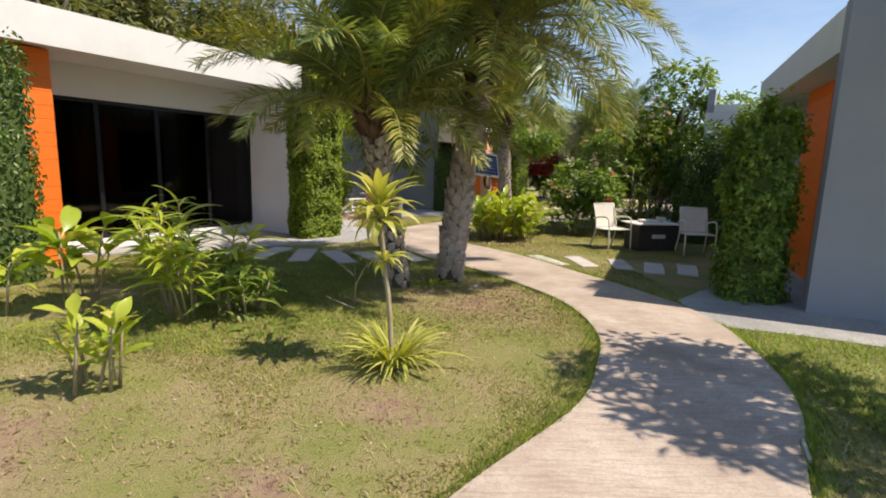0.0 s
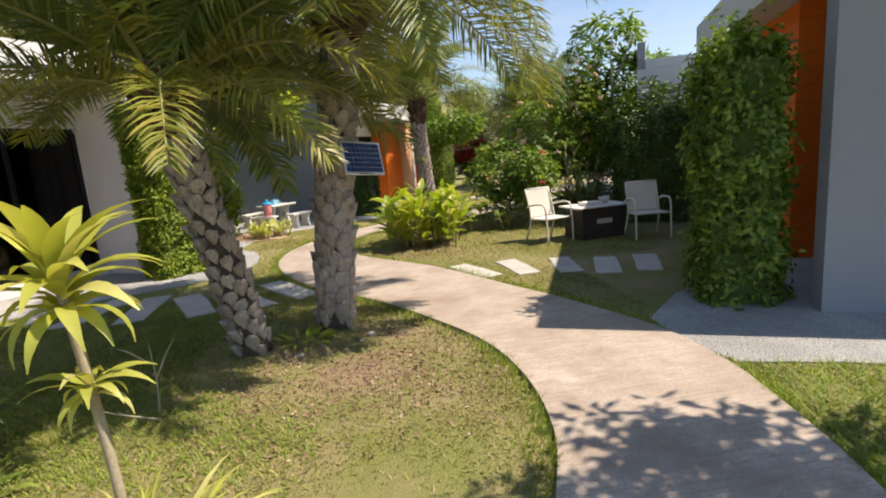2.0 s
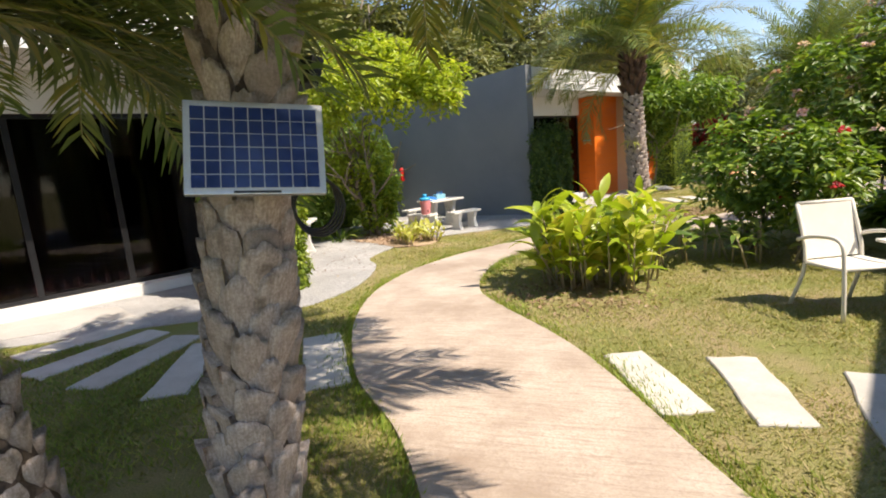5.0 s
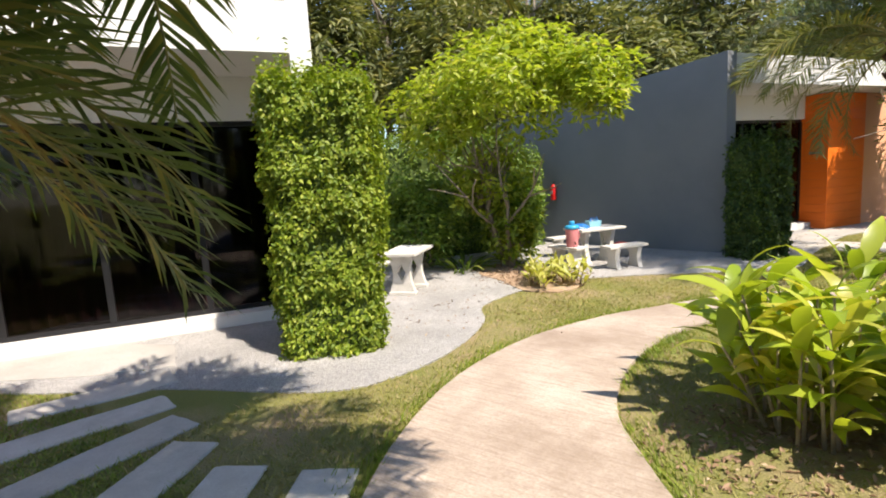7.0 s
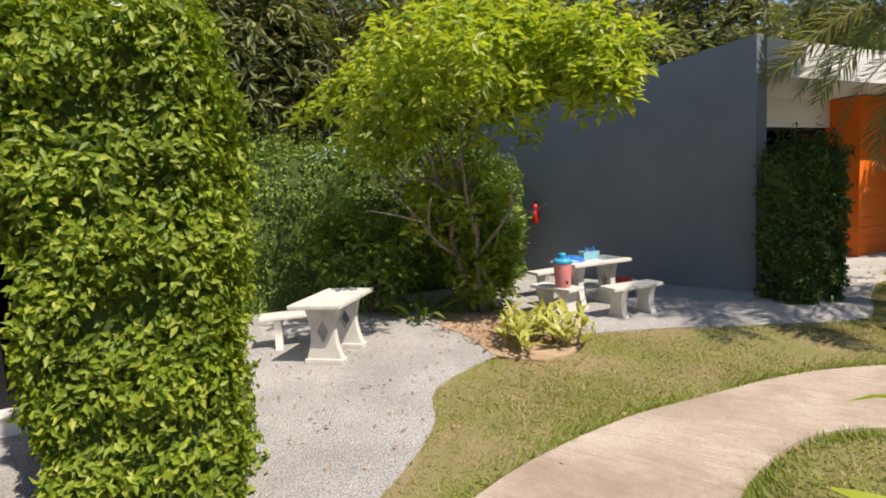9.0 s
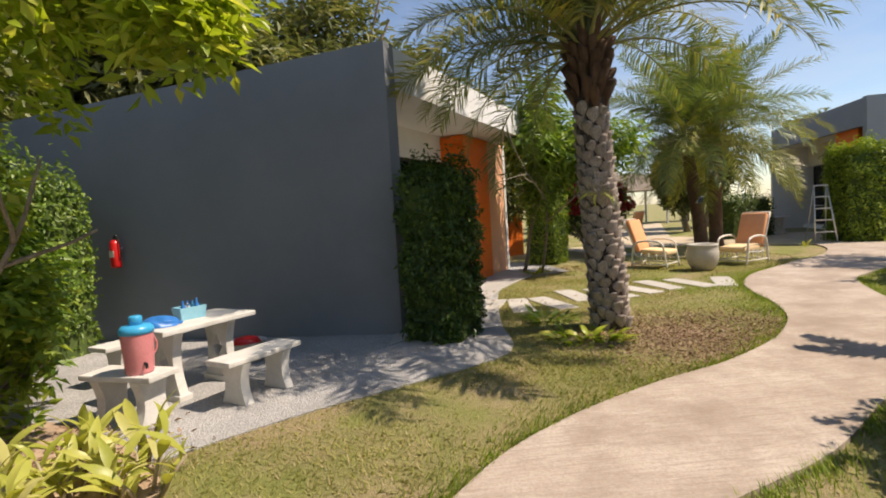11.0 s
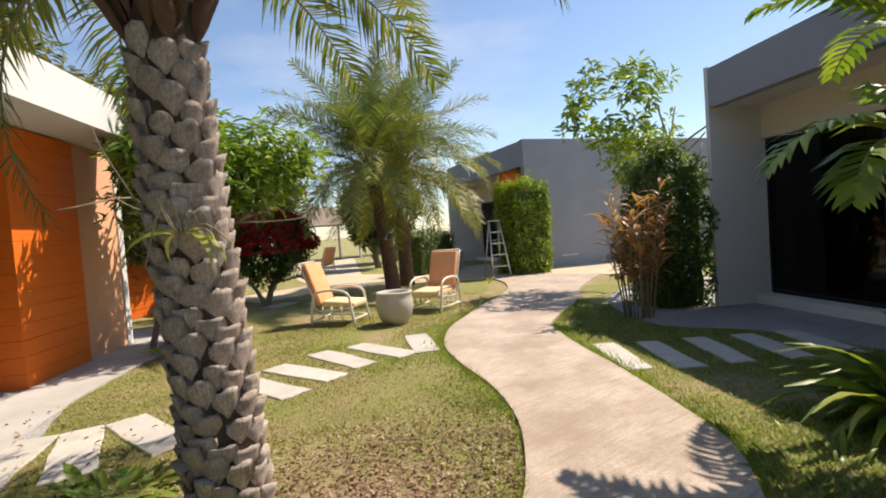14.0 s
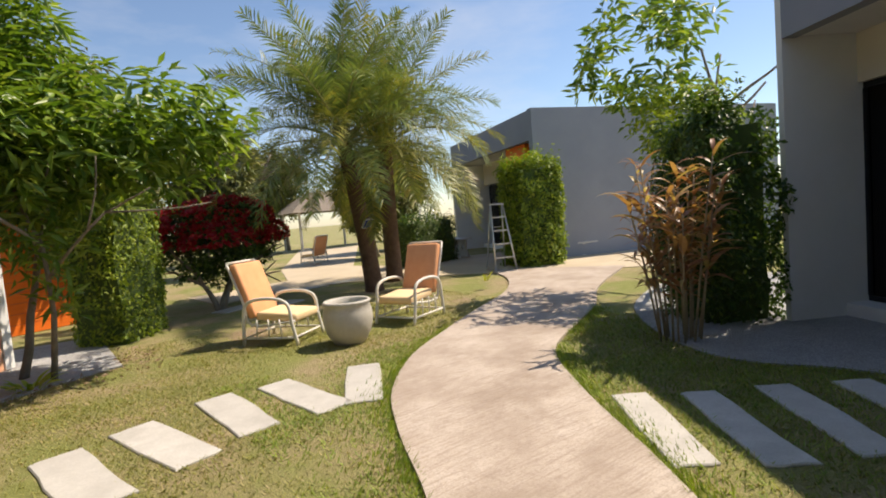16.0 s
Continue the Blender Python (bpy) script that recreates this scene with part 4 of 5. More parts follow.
def tree(label, base, height, r, crown, radii, material, clumps, per, leaf, width, seed, stems=1, levels=2, name="tree", category="tree", bark=None, flowers=None, hollow=0.5, spread=0.7, lobes=None):
    rd, rnd = random.Random(seed), np.random.default_rng(seed)
    ob = thing(name, label, category)
    bm, tips = bmesh.new(), []
    c = Vector(crown)
    for k in range(stems):
        b = Vector((base[0] + rd.uniform(-0.12, 0.12) * (stems > 1), base[1] + rd.uniform(-0.12, 0.12) * (stems > 1), -0.03))
        aim = c - b
        aim.z = max(aim.z, 0.4)
        if stems > 1:
            aim += Vector((rd.uniform(-1, 1) * radii[0] * 0.6, rd.uniform(-1, 1) * radii[1] * 0.6, 0))
        limbs(bm, tuple(b), aim, height, r, levels, rd, tips, spread)
    part("trunk", bm, bark or M_TREEBARK, ob, "branching bark-covered trunk", True)
    sets = [crown_points(c0, r0, n0, per, leaf, rnd, hollow=hollow) for c0, r0, n0 in (lobes or [(crown, radii, clumps)])]
    p, nn, al = (np.concatenate([q[k] for q in sets]) for k in range(3))
    part("crown", leaf_mesh("crown", p, nn, al, leaf * rnd.uniform(0.7, 1.25, len(p)), width * rnd.uniform(0.8, 1.2, len(p)), material), None, ob)
    if flowers:
        mat, n, fr = flowers
        q, nn, al = crown_points(crown, [x * 1.06 for x in radii], n, 16, 0.05, rnd, 0.0, 0.85)
        k = q[:, 2] > crown[2] - radii[2] * fr
        part("blossom", leaf_mesh("blossom", q[k], nn[k], al[k], 0.06, 0.05, mat), None, ob, "clusters of blossom")
    return ob


LIME_LOBES = [((-2.9, 14.6, 3.0), (1.3, 1.2, 0.8), 210), ((-1.6, 14.75, 3.0), (0.8, 0.7, 0.4), 120), ((-1.35, 14.5, 2.6), (0.45, 0.4, 0.25), 34), ((-3.95, 14.1, 2.75), (1.0, 0.9, 0.75), 130), ((-3.5, 14.9, 1.6), (0.85, 0.75, 0.75), 130), ((-2.85, 14.8, 3.75), (0.85, 0.7, 0.4), 90), ((-2.7, 13.6, 3.0), (0.9, 0.8, 0.5), 80), ((-2.2, 15.3, 3.4), (0.6, 0.6, 0.4), 60)]
tree("lime-green umbrella tree shading the stone tables", (-3.2, 15.0), 1.2, 0.05, (-2.9, 14.6, 2.9), (1.9, 1.5, 1.2), M_LIME, 0, 12, 0.145, 0.06, 21, stems=5, hollow=0.3, lobes=LIME_LOBES)
tree("young broad-leaved tree with bright green whorled leaves", (2.65, 22.75), 1.5, 0.05, (3.75, 22.25, 2.65), (1.55, 1.1, 0.72), M_GREEN, 260, 11, 0.24, 0.065, 22, hollow=0.3)
tree("slender young tree with hanging leaves", (2.95, 22.35), 1.6, 0.035, (2.95, 22.1, 2.75), (0.62, 0.75, 1.75), M_GREEN, 0, 12, 0.22, 0.05, 23, hollow=0.3, lobes=[((2.95, 22.2, 2.75), (0.6, 0.65, 1.75), 250), ((2.75, 21.55, 2.75), (0.42, 0.45, 0.6), 60)])
tree("airy tree with rosettes of broad leaves", (11.2, 19.9), 1.7, 0.08, (11.3, 20.3, 3.85), (1.15, 1.1, 1.0), M_GREEN, 66, 14, 0.24, 0.08, 25, hollow=0.6)
tree("bushy green shrub behind the dark hedge", (10.4, 19.3), 1.0, 0.05, (10.4, 19.3, 2.5), (0.75, 0.75, 0.6), M_HEDGE, 140, 12, 0.13, 0.05, 26, name="shrub", category="shrub")
tree("bougainvillea with deep red bracts over dark leaves", (5.4, 25.9), 0.8, 0.06, (5.6, 26.4, 1.35), (1.25, 1.1, 0.85), M_IVY, 800, 12, 0.10, 0.055, 27, stems=3, name="bougainvillea", category="shrub", flowers=(M_RED, 1500, 0.15))
tree("leafy tree beside the path casting dappled shade", (5.3, 2.2), 1.7, 0.07, (4.55, 2.65, 3.3), (1.15, 1.3, 0.8), M_GREEN, 290, 12, 0.16, 0.06, 28, hollow=0.3)
tree("airy tree with rosettes of leaves beyond the chairs", (6.3, 13.2), 1.9, 0.06, (6.2, 13.2, 3.7), (1.0, 0.8, 0.75), M_GREEN, 60, 14, 0.22, 0.075, 29, hollow=0.6)
# garden bed between the two bungalows
# The shrub at (6.1, 13.75) is added out of view to shade the ground.
BED = [("round green shrub with glossy leaves", (3.5, 12.7), 1.1, 0.85, 0.75, M_GREEN, None), ("flowering shrub with pale pink blossom", (4.5, 13.15), 1.75, 0.95, 1.0, M_GREEN, (M_PINK, 40, 0.3)), ("tall flowering shrub with pale pink blossom", (5.6, 13.3), 2.2, 0.9, 1.1, M_HEDGE, (M_PINK, 50, 0.2)), ("dense dark shrub in the garden bed", (6.7, 12.9), 1.7, 1.1, 1.1, M_IVY, None), ("unseen dark-leaved shrub added to shade the path edge", (6.1, 13.75), 2.2, 0.85, 1.1, M_IVY, None), ("bright green shrub in the sun", (7.0, 13.0), 1.9, 0.8, 0.9, M_HEDGE, None), ("shrub with small red blossom", (3.9, 12.0), 1.0, 0.55, 0.6, M_GREEN, (M_RED, 10, 0.4)), ("tall dark shrub against the bungalow", (6.5, 11.7), 1.75, 1.1, 1.0, M_IVY, None), ("bright leafy shoots round the tree's foot", (-3.15, 15.1), 0.75, 0.5, 0.75, M_HEDGE, None), ("leafy shrub under the umbrella tree", (-3.7, 15.7), 0.95, 0.8, 0.85, M_GREEN, None), ("dark shrub beside the stone table", (-4.7, 14.5), 0.95, 0.9, 0.9, M_GREEN, None)]
for k, (lab, (x, y), z, r, h, mat, fl) in enumerate(BED):
    tree(lab, (x, y), z * 0.55, 0.03, (x, y, z), (r, r, h), mat, int(330 * r), 12, 0.12, 0.05, 40 + k, stems=3, levels=1, name="shrub", category="shrub", flowers=fl)

# woodland behind the bungalows
FOREST = [(1.5, 29.5, 4.8), (4.2, 31.5, 5.2), (6.8, 34.5, 5), (3.2, 27.6, 3.6), (12.8, 33.5, 4.2), (15.5, 36.5, 5), (18.5, 33, 5), (-13, 6, 7.5), (-11, 10, 8.5), (-14, 14, 9), (-10.5, 17, 8), (-8.2, 20.5, 7.5), (-12, 21, 10), (-5.5, 23.5, 8), (-9, 26, 10), (-2.5, 26.5, 8.5), (-5, 30, 10), (0.5, 31, 8), (3.5, 36, 8), (-16, 2, 9), (8, 42, 7), (14, 48, 7), (20, 46, 6), (5, 46, 7), (25, 40, 6), (-7, 19, 6), (-11, 14, 6.5), (-3.5, 22.5, 6), (-14.5, 18, 9), (-8.5, 23, 9)]
for k, (x, y, h) in enumerate(FOREST):
    rd = random.Random(k)
    lean = rd.uniform(-0.6, 0.6)
    tree("tall feathery woodland tree", (x, y), h * 0.42, 0.16, (x + lean, y, h * 0.62), (h * 0.27, h * 0.27, h * 0.36), M_DARKLEAF, 700, 14, 0.34, 0.085, 60 + k, hollow=0.25, spread=0.5)


# ---- leafy plants ----
def clump(name, label, category, x, y, leaves, length, width, lift, bend, material, spread, seed, stalk=0.0, stems=0, stem_h=0.6, z=0.0, lean=0.25, segs=6, low=0.35):
    """A clump of strap or lance leaves; with stems, leaves stand along upright canes."""
    rd = random.Random(seed)
    ob = thing(name, label, category, pose(x, y, z))
    bank = [blade_mesh("leaf", length * f, width * f, bend + q, material, segs, 0.25, lift + w, stalk) for f, q, w in ((1.0, 0, 0), (0.85, 0.3, 0.15), (1.1, -0.2, -0.1), (0.7, 0.1, -0.3))]
    if not stems:
        for k in range(leaves):
            az, rr = k * 137.5 + rd.uniform(-20, 20), spread * math.sqrt(rd.random())
            part("leaf", bank[k % 4], None, ob, m=pose(rr * math.cos(radians(az)), rr * math.sin(radians(az)), 0, 0, 0, az) @ pose(0, 0, 0, rd.uniform(-25, 25), rd.uniform(-22, 22), 0) @ Matrix.Scale(rd.uniform(0.7, 1.1), 4))
        return ob
    per = max(1, leaves // stems)
    for s in range(stems):
        a, rr = rd.uniform(0, 6.28), spread * math.sqrt(rd.random())
        bx, by = rr * math.cos(a), rr * math.sin(a)
        h = stem_h * rd.uniform(0.65, 1.1)
        tx, ty = bx + lean * bx + rd.uniform(-0.1, 0.1), by + lean * by + rd.uniform(-0.1, 0.1)
        cane = part("cane", tube(bmesh.new(), [(bx, by, -0.02), ((bx + tx) / 2, (by + ty) / 2, h * 0.55), (tx, ty, h)], [0.013, 0.011, 0.007], 6), M_STEM, ob, smooth=True)
        for k in range(per):
            f = low + (1 - low) * (k + 1) / per
            az = k * 160 + rd.uniform(-30, 30) + s * 50
            part("leaf", bank[(k + s) % 4], None, ob, m=pose(bx + (tx - bx) * f, by + (ty - by) * f, h * f, 0, 0, az) @ pose(0, 0, 0, rd.uniform(-25, 25), rd.uniform(-20, 20), 0) @ Matrix.Scale(rd.uniform(0.7, 1.1), 4))
    return ob


clump("ginger_plant", "dense yellow-green ginger clump beside the path", "shrub", 1.6, 11.1, 520, 0.5, 0.12, 1.15, 1.05, M_GINGER, 0.72, 1, 0.1, 58, 0.8, low=0.05)
clump("ginger_plant", "broad-leaved dark plant in the garden bed", "shrub", 2.6, 12.0, 60, 0.4, 0.10, 0.8, 1.1, M_GREENO, 0.5, 2, 0.1, 10, 0.6)
clump("ginger_plant", "low dark-leaved plant by the chairs", "shrub", 3.4, 11.9, 50, 0.34, 0.09, 0.7, 1.1, M_GREENO, 0.45, 12, 0.1, 9, 0.5)
clump("areca_plant", "upright feathery yellow-green palm shrub", "shrub", 5.0, 12.1, 90, 0.6, 0.05, 1.0, 1.3, M_GREENO, 0.3, 3, 0.05, 9, 1.5)
clump("banana_plant", "broad-leaved green plant by the orange wall", "shrub", -3.85, 4.95, 36, 0.62, 0.17, 1.1, 1.2, M_GINGER, 0.25, 4, 0.2, 6, 0.75)
clump("banana_plant", "leafy green plant at the bungalow's corner", "shrub", -4.5, 4.6, 40, 0.5, 0.14, 1.0, 1.2, M_GINGER, 0.3, 5, 0.2, 5, 0.5)
clump("lady_palm", "spiky green cane plant in the lawn", "shrub", -2.55, 4.75, 340, 0.44, 0.055, 0.6, 0.9, M_GINGER, 0.3, 6, 0.0, 12, 1.1, lean=0.9, low=0.45)
clump("lady_palm", "low bushy strap-leaved plant", "shrub", -2.1, 4.95, 190, 0.40, 0.055, 0.7, 1.1, M_GREENO, 0.35, 7, 0.0, 12, 0.5, low=0.3)
clump("arrowhead_plant", "small broad-leaved plant on dry grass", "plant", -2.4, 2.95, 52, 0.27, 0.10, 1.1, 0.8, M_GINGER, 0.17, 8, 0.3, 8, 0.55, low=0.2)
clump("spider_plant", "variegated grass-like tuft round the dracaena", "plant", -0.36, 3.52, 170, 0.52, 0.026, 1.2, 1.4, M_YELLOW, 0.10, 9)
clump("variegated_ginger", "pale yellow-green leafy clump by the gravel", "plant", -1.86, 14.05, 210, 0.27, 0.06, 1.15, 0.9, M_YELLOW, 0.42, 10, 0.1, 42, 0.24, low=0.1)
clump("ti_plant", "tall bronze and yellow strap-leaved canes", "shrub", 8.3, 18.2, 420, 0.36, 0.05, 0.9, 1.2, M_CROTON, 0.24, 11, 0.0, 17, 1.7, lean=1.1, low=0.35)
clump("fern", "arching green fern in shade beside the path", "fern", 6.05, 14.7, 120, 0.95, 0.12, 1.05, 1.45, M_GREENO, 0.25, 13)
clump("spider_plant", "small yellow-leaved plant at the lawn's edge", "plant", 9.5, 22.75, 14, 0.22, 0.035, 1.15, 0.7, M_YELLOW, 0.03, 14, z=0.15)
clump("weed", "low green weeds at the palm's foot", "plant", 1.9, 16.62, 90, 0.2, 0.065, 0.7, 0.9, M_GINGER, 0.4, 15)
clump("weed", "low green weeds beside the slabs", "plant", 1.75, 17.7, 70, 0.2, 0.065, 0.7, 0.9, M_GREENO, 0.35, 16)
clump("weed", "small weeds between the palm trunks", "plant", -0.12, 6.3, 46, 0.15, 0.04, 0.9, 1.0, M_GINGER, 0.22, 17)
clump("weed", "low dark plant in the shaded lawn", "plant", -1.7, 4.4, 30, 0.2, 0.05, 0.7, 1.0, M_GREENO, 0.3, 18)
clump("cordyline", "young plant under the slender trees", "plant", 2.75, 22.2, 26, 0.3, 0.06, 0.9, 1.0, M_GINGER, 0.15, 19)
clump("weed", "grassy weeds along the shaded path edge", "plant", 4.9, 14.9, 50, 0.18, 0.03, 1.0, 1.0, M_GREENO, 0.45, 20)
clump("dark_shrub", "dark strap-leaved plant under the umbrella tree", "plant", -3.9, 14.6, 60, 0.6, 0.06, 0.9, 1.4, M_GREENO, 0.3, 21)


def dracaena(x, y):
    rd = random.Random(3)
    ob = thing("dracaena", "cane dracaena with variegated yellow-green rosettes", "plant", pose(x, y, 0))
    stem = [(0.09, -0.12, -0.02), (0.06, -0.07, 0.45), (0.01, -0.02, 0.85), (-0.03, 0.0, 1.22)]
    part("cane", tube(bmesh.new(), smooth_line(stem, 4), 0.019, 8), M_STEM, ob, "pale ringed cane", True)
    bank = [blade_mesh("leaf", 0.43, 0.08, 1.0, M_YELLOW, 7, 0.25, 1.15), blade_mesh("leaf", 0.40, 0.078, 1.4, M_YELLOW, 7, 0.25, 0.85), blade_mesh("leaf", 0.32, 0.06, 1.7, M_YELLOW, 7, 0.25, 0.45)]
    for k in range(40):
        q = k / 40
        az = k * 137.5
        part("leaf", bank[min(2, int(q * 3))], None, ob, m=pose(-0.03, 0, 1.28 - 0.16 * q, 0, 0, az) @ pose(0, 0, 0, rd.uniform(-15, 15), rd.uniform(-12, 12), 0))
    for k in range(16):
        part("leaf", bank[1 + k % 2], None, ob, m=pose(0.02, -0.03, 0.86 - 0.003 * k, 0, 0, k * 137.5) @ pose(0, 0, 0, rd.uniform(-15, 15), rd.uniform(-15, 15), 0) @ Matrix.Scale(0.62, 4))
    return ob


dracaena(-0.47, 3.62)


def cane_palm(x, y, label, h, seed, leaves):
    """A slim cane with a few big feathered leaves; each leaf: turn, lift, bend, length, height on the cane."""
    ob = thing("feather_palm", label, "palm", pose(x, y, 0))
    part("cane", tube(bmesh.new(), [(0, 0, -0.02), (0.02, 0, h * 0.5), (0.0, 0.02, h)], [0.024, 0.02, 0.016], 10), M_STEM, ob, "slim ringed cane", True)
    for k, (az, lift, bend, length, z) in enumerate(leaves):
        me = frond_mesh("frond", length, lift, bend, M_GREEN, 15, 0.30, seed + k, 0.9, 0.03, (0.0, 0.3))
        part("frond", me, None, ob, m=pose(0, 0, z, 0, 0, az))
    return ob


cane_palm(5.72, 14.78, "slim feather palm beside the shaded bungalow", 1.95, 71, ((150, 0.35, 1.2, 0.95, 1.88), (172, 0.1, 1.3, 0.75, 1.82), (20, 0.9, 1.2, 0.8, 1.95)))
cane_palm(6.0, 14.72, "tall slim feather palm with yellow-green leaves", 2.55, 72, ((142, 0.75, 1.1, 0.95, 2.5), (105, 0.9, 1.2, 1.0, 2.55), (40, 0.6, 1.3, 1.1, 2.5), (-30, 0.8, 1.2, 1.1, 2.55), (-95, 1.0, 1.0, 0.9, 2.5)))
tree("pale pink flowering climber above the fern", (6.05, 14.62), 1.2, 0.02, (6.0, 14.66, 1.85), (0.15, 0.15, 0.10), M_GREEN, 4, 8, 0.10, 0.05, 73, name="shrub", category="shrub", levels=1, flowers=(M_PINK, 22, 0.6))


orchid = clump("air_plant", "yellow-striped leafy air plant rooted on the palm trunk", "plant", 2.13, 16.80, 12, 0.28, 0.04, 0.5, 1.6, M_YELLOW, 0.04, 24, z=1.55)
rdo = random.Random(6)
for k in range(7):
    a = radians(-150 + 22 * k)
    line = [(0.03 * math.cos(a), -0.02, 0.0), (0.11 * math.cos(a), -0.05 + rdo.uniform(-0.02, 0.03), rdo.uniform(0.0, 0.14)), (0.2 * math.cos(a) + rdo.uniform(-0.05, 0.05), rdo.uniform(-0.04, 0.05), rdo.uniform(-0.15, 0.28))]
    part("root", tube(bmesh.new(), smooth_line(line, 4), 0.004, 5), M_STEM, orchid, "dry grey air roots" if k == 0 else "", True)

# ---- furniture ----
def rail(parent, pts, r, name="rail", label="", mat=None, n=8, k=4):
    return part(name, tube(bmesh.new(), smooth_line(pts, k) if len(pts) > 2 else pts, r, n), mat or M_FRAME, parent, label, True)


def glider(label, x, y, face, cushion_shade):
    """A garden glider chair: tube frame, rounded arms, thick seat and back cushions. Faces its own -y."""
    ob = thing("glider_chair", label, "lounge chair", pose(x, y, 0, 0, 0, face), "lounge chairs round the pot")
    for sx in (-0.33, 0.33):
        rail(ob, [(sx, -0.40, 0.0), (sx, -0.34, 0.28), (sx, -0.30, 0.52), (sx, -0.10, 0.60), (sx, 0.22, 0.58), (sx, 0.34, 0.44), (sx, 0.38, 0.0)], 0.022, "arm", "rounded ivory tube arm")
        rail(ob, [(sx, -0.38, 0.10), (sx, 0.37, 0.10)], 0.015, "stretcher")
        for yy in (-0.18, 0.0, 0.18):
            rail(ob, [(sx, yy, 0.10), (sx, yy * 0.9, 0.34)], 0.010, "spindle")
        rail(ob, [(sx * 0.88, -0.36, 0.30), (sx * 0.88, 0.26, 0.26), (sx * 0.88, 0.36, 0.55), (sx * 0.88, 0.55, 1.06)], 0.016, "side_bar")
    for yy, z in ((-0.36, 0.10), (0.36, 0.10), (-0.30, 0.28), (0.24, 0.26)):
        rail(ob, [(-0.33, yy, z), (0.33, yy, z)], 0.014, "crossbar")
    rail(ob, [(-0.29, 0.555, 1.07), (0.29, 0.555, 1.07)], 0.016, "top_bar")
    bm = box(bmesh.new(), 0, -0.06, 0.36, 0.56, 0.58, 0.11, 0.035, pose(0, 0, 0, 4))
    part("seat_cushion", bm, M_SEATPAD, ob, "cream seat cushion", True)
    bm = box(bmesh.new(), 0, 0, 0.36, 0.56, 0.11, 0.74, 0.035)
    part("back_cushion", bm, M_CUSHION, ob, cushion_shade, True, pose(0, 0.26, 0.36, -19))
    return ob


glider("ivory glider chair with peach back cushion", 5.42, 22.05, 40, "peach back cushion")
glider("ivory glider chair with orange back cushion", 7.15, 21.65, -66, "orange back cushion")
far_chair = glider("ivory lounge chair far off on the sand", 10.4, 34.0, 200, "pale cushion")

pot = thing("garden_pot", "round pale clay pot on the grass", "pot", pose(5.93, 21.1, 0))
prof = [(0.17, 0.0), (0.20, 0.02), (0.27, 0.14), (0.305, 0.28), (0.30, 0.40), (0.275, 0.48), (0.29, 0.50), (0.295, 0.52), (0.275, 0.535), (0.25, 0.52), (0.24, 0.46), (0.22, 0.42)]
part("body", lathe(bmesh.new(), prof), M_POT, pot, smooth=True)
part("soil", lathe(bmesh.new(), [(0.235, 0.42), (0.235, 0.44)]), M_CORED, pot, "dark soil")
part("pebble", lathe(bmesh.new(), [(0.03, 0.442), (0.06, 0.46), (0.04, 0.48), (0.01, 0.485)], 10), M_CEMENT, pot, "white pebble", True)


def patio_chair(label, x, y, face):
    """A stacking patio chair with sling seat and back; faces its own -y."""
    ob = thing("patio_chair", label, "chair", pose(x, y, 0, 0, 0, face), "white patio chairs")
    for sx in (-0.28, 0.28):
        rail(ob, [(sx, -0.27, 0), (sx, -0.25, 0.42), (sx, -0.20, 0.64), (sx, 0.05, 0.65), (sx, 0.24, 0.60)], 0.016, "front_leg")
        rail(ob, [(sx, 0.30, 0), (sx * 0.92, 0.17, 0.42), (sx * 0.9, 0.30, 0.9)], 0.016, "back_leg")
        rail(ob, [(sx * 0.92, -0.25, 0.42), (sx * 0.92, 0.18, 0.40)], 0.014, "seat_rail")
    rail(ob, [(-0.25, 0.30, 0.9), (0.25, 0.30, 0.9)], 0.016, "top_rail")
    rail(ob, [(-0.26, -0.25, 0.42), (0.26, -0.25, 0.42)], 0.014, "front_rail")
    part("seat", boxed(0, -0.035, 0.415, 0.5, 0.42, 0.014, 0.004), M_MESHSEAT, ob, "woven ivory sling")
    part("backrest", box(bmesh.new(), 0, 0, 0.25, 0.48, 0.014, 0.48, 0.004), M_MESHSEAT, ob, "woven ivory sling", False, pose(0, 0.18, 0.42, -14))
    return ob


patio_chair("ivory sling patio chair on the grass", 3.56, 9.96, 22)
patio_chair("ivory sling patio chair in shade by the table", 5.08, 9.5, -8)

table = thing("wicker_table", "dark wicker table with pale glass top", "table", pose(4.4, 10.02, 0, 0, 0, 10))
part("base", boxed(0, 0, 0.26, 0.86, 0.56, 0.52, 0.02), M_WICKER, table, "dark woven base")
part("tabletop", boxed(0, 0, 0.545, 1.02, 0.66, 0.025, 0.006), M_MESHSEAT, table, "pale top")
part("apron", boxed(0, -0.285, 0.30, 0.3, 0.01, 0.08, 0.003), M_CEMENT, table, "pale label plate")
tray = thing("tray", "small pale tray on the wicker table", "tray", pose(4.3, 9.97, 0.557))
part("rim", boxed(0, 0, 0.03, 0.34, 0.24, 0.06, 0.01), M_MESHSEAT, tray)
ash = thing("bowl", "white bowl on the wicker table", "bowl", pose(4.6, 10.07, 0.557))
part("body", lathe(bmesh.new(), [(0.05, 0), (0.09, 0.06), (0.10, 0.11), (0.085, 0.10), (0.04, 0.02)], 18), M_CEMENT, ash, smooth=True)


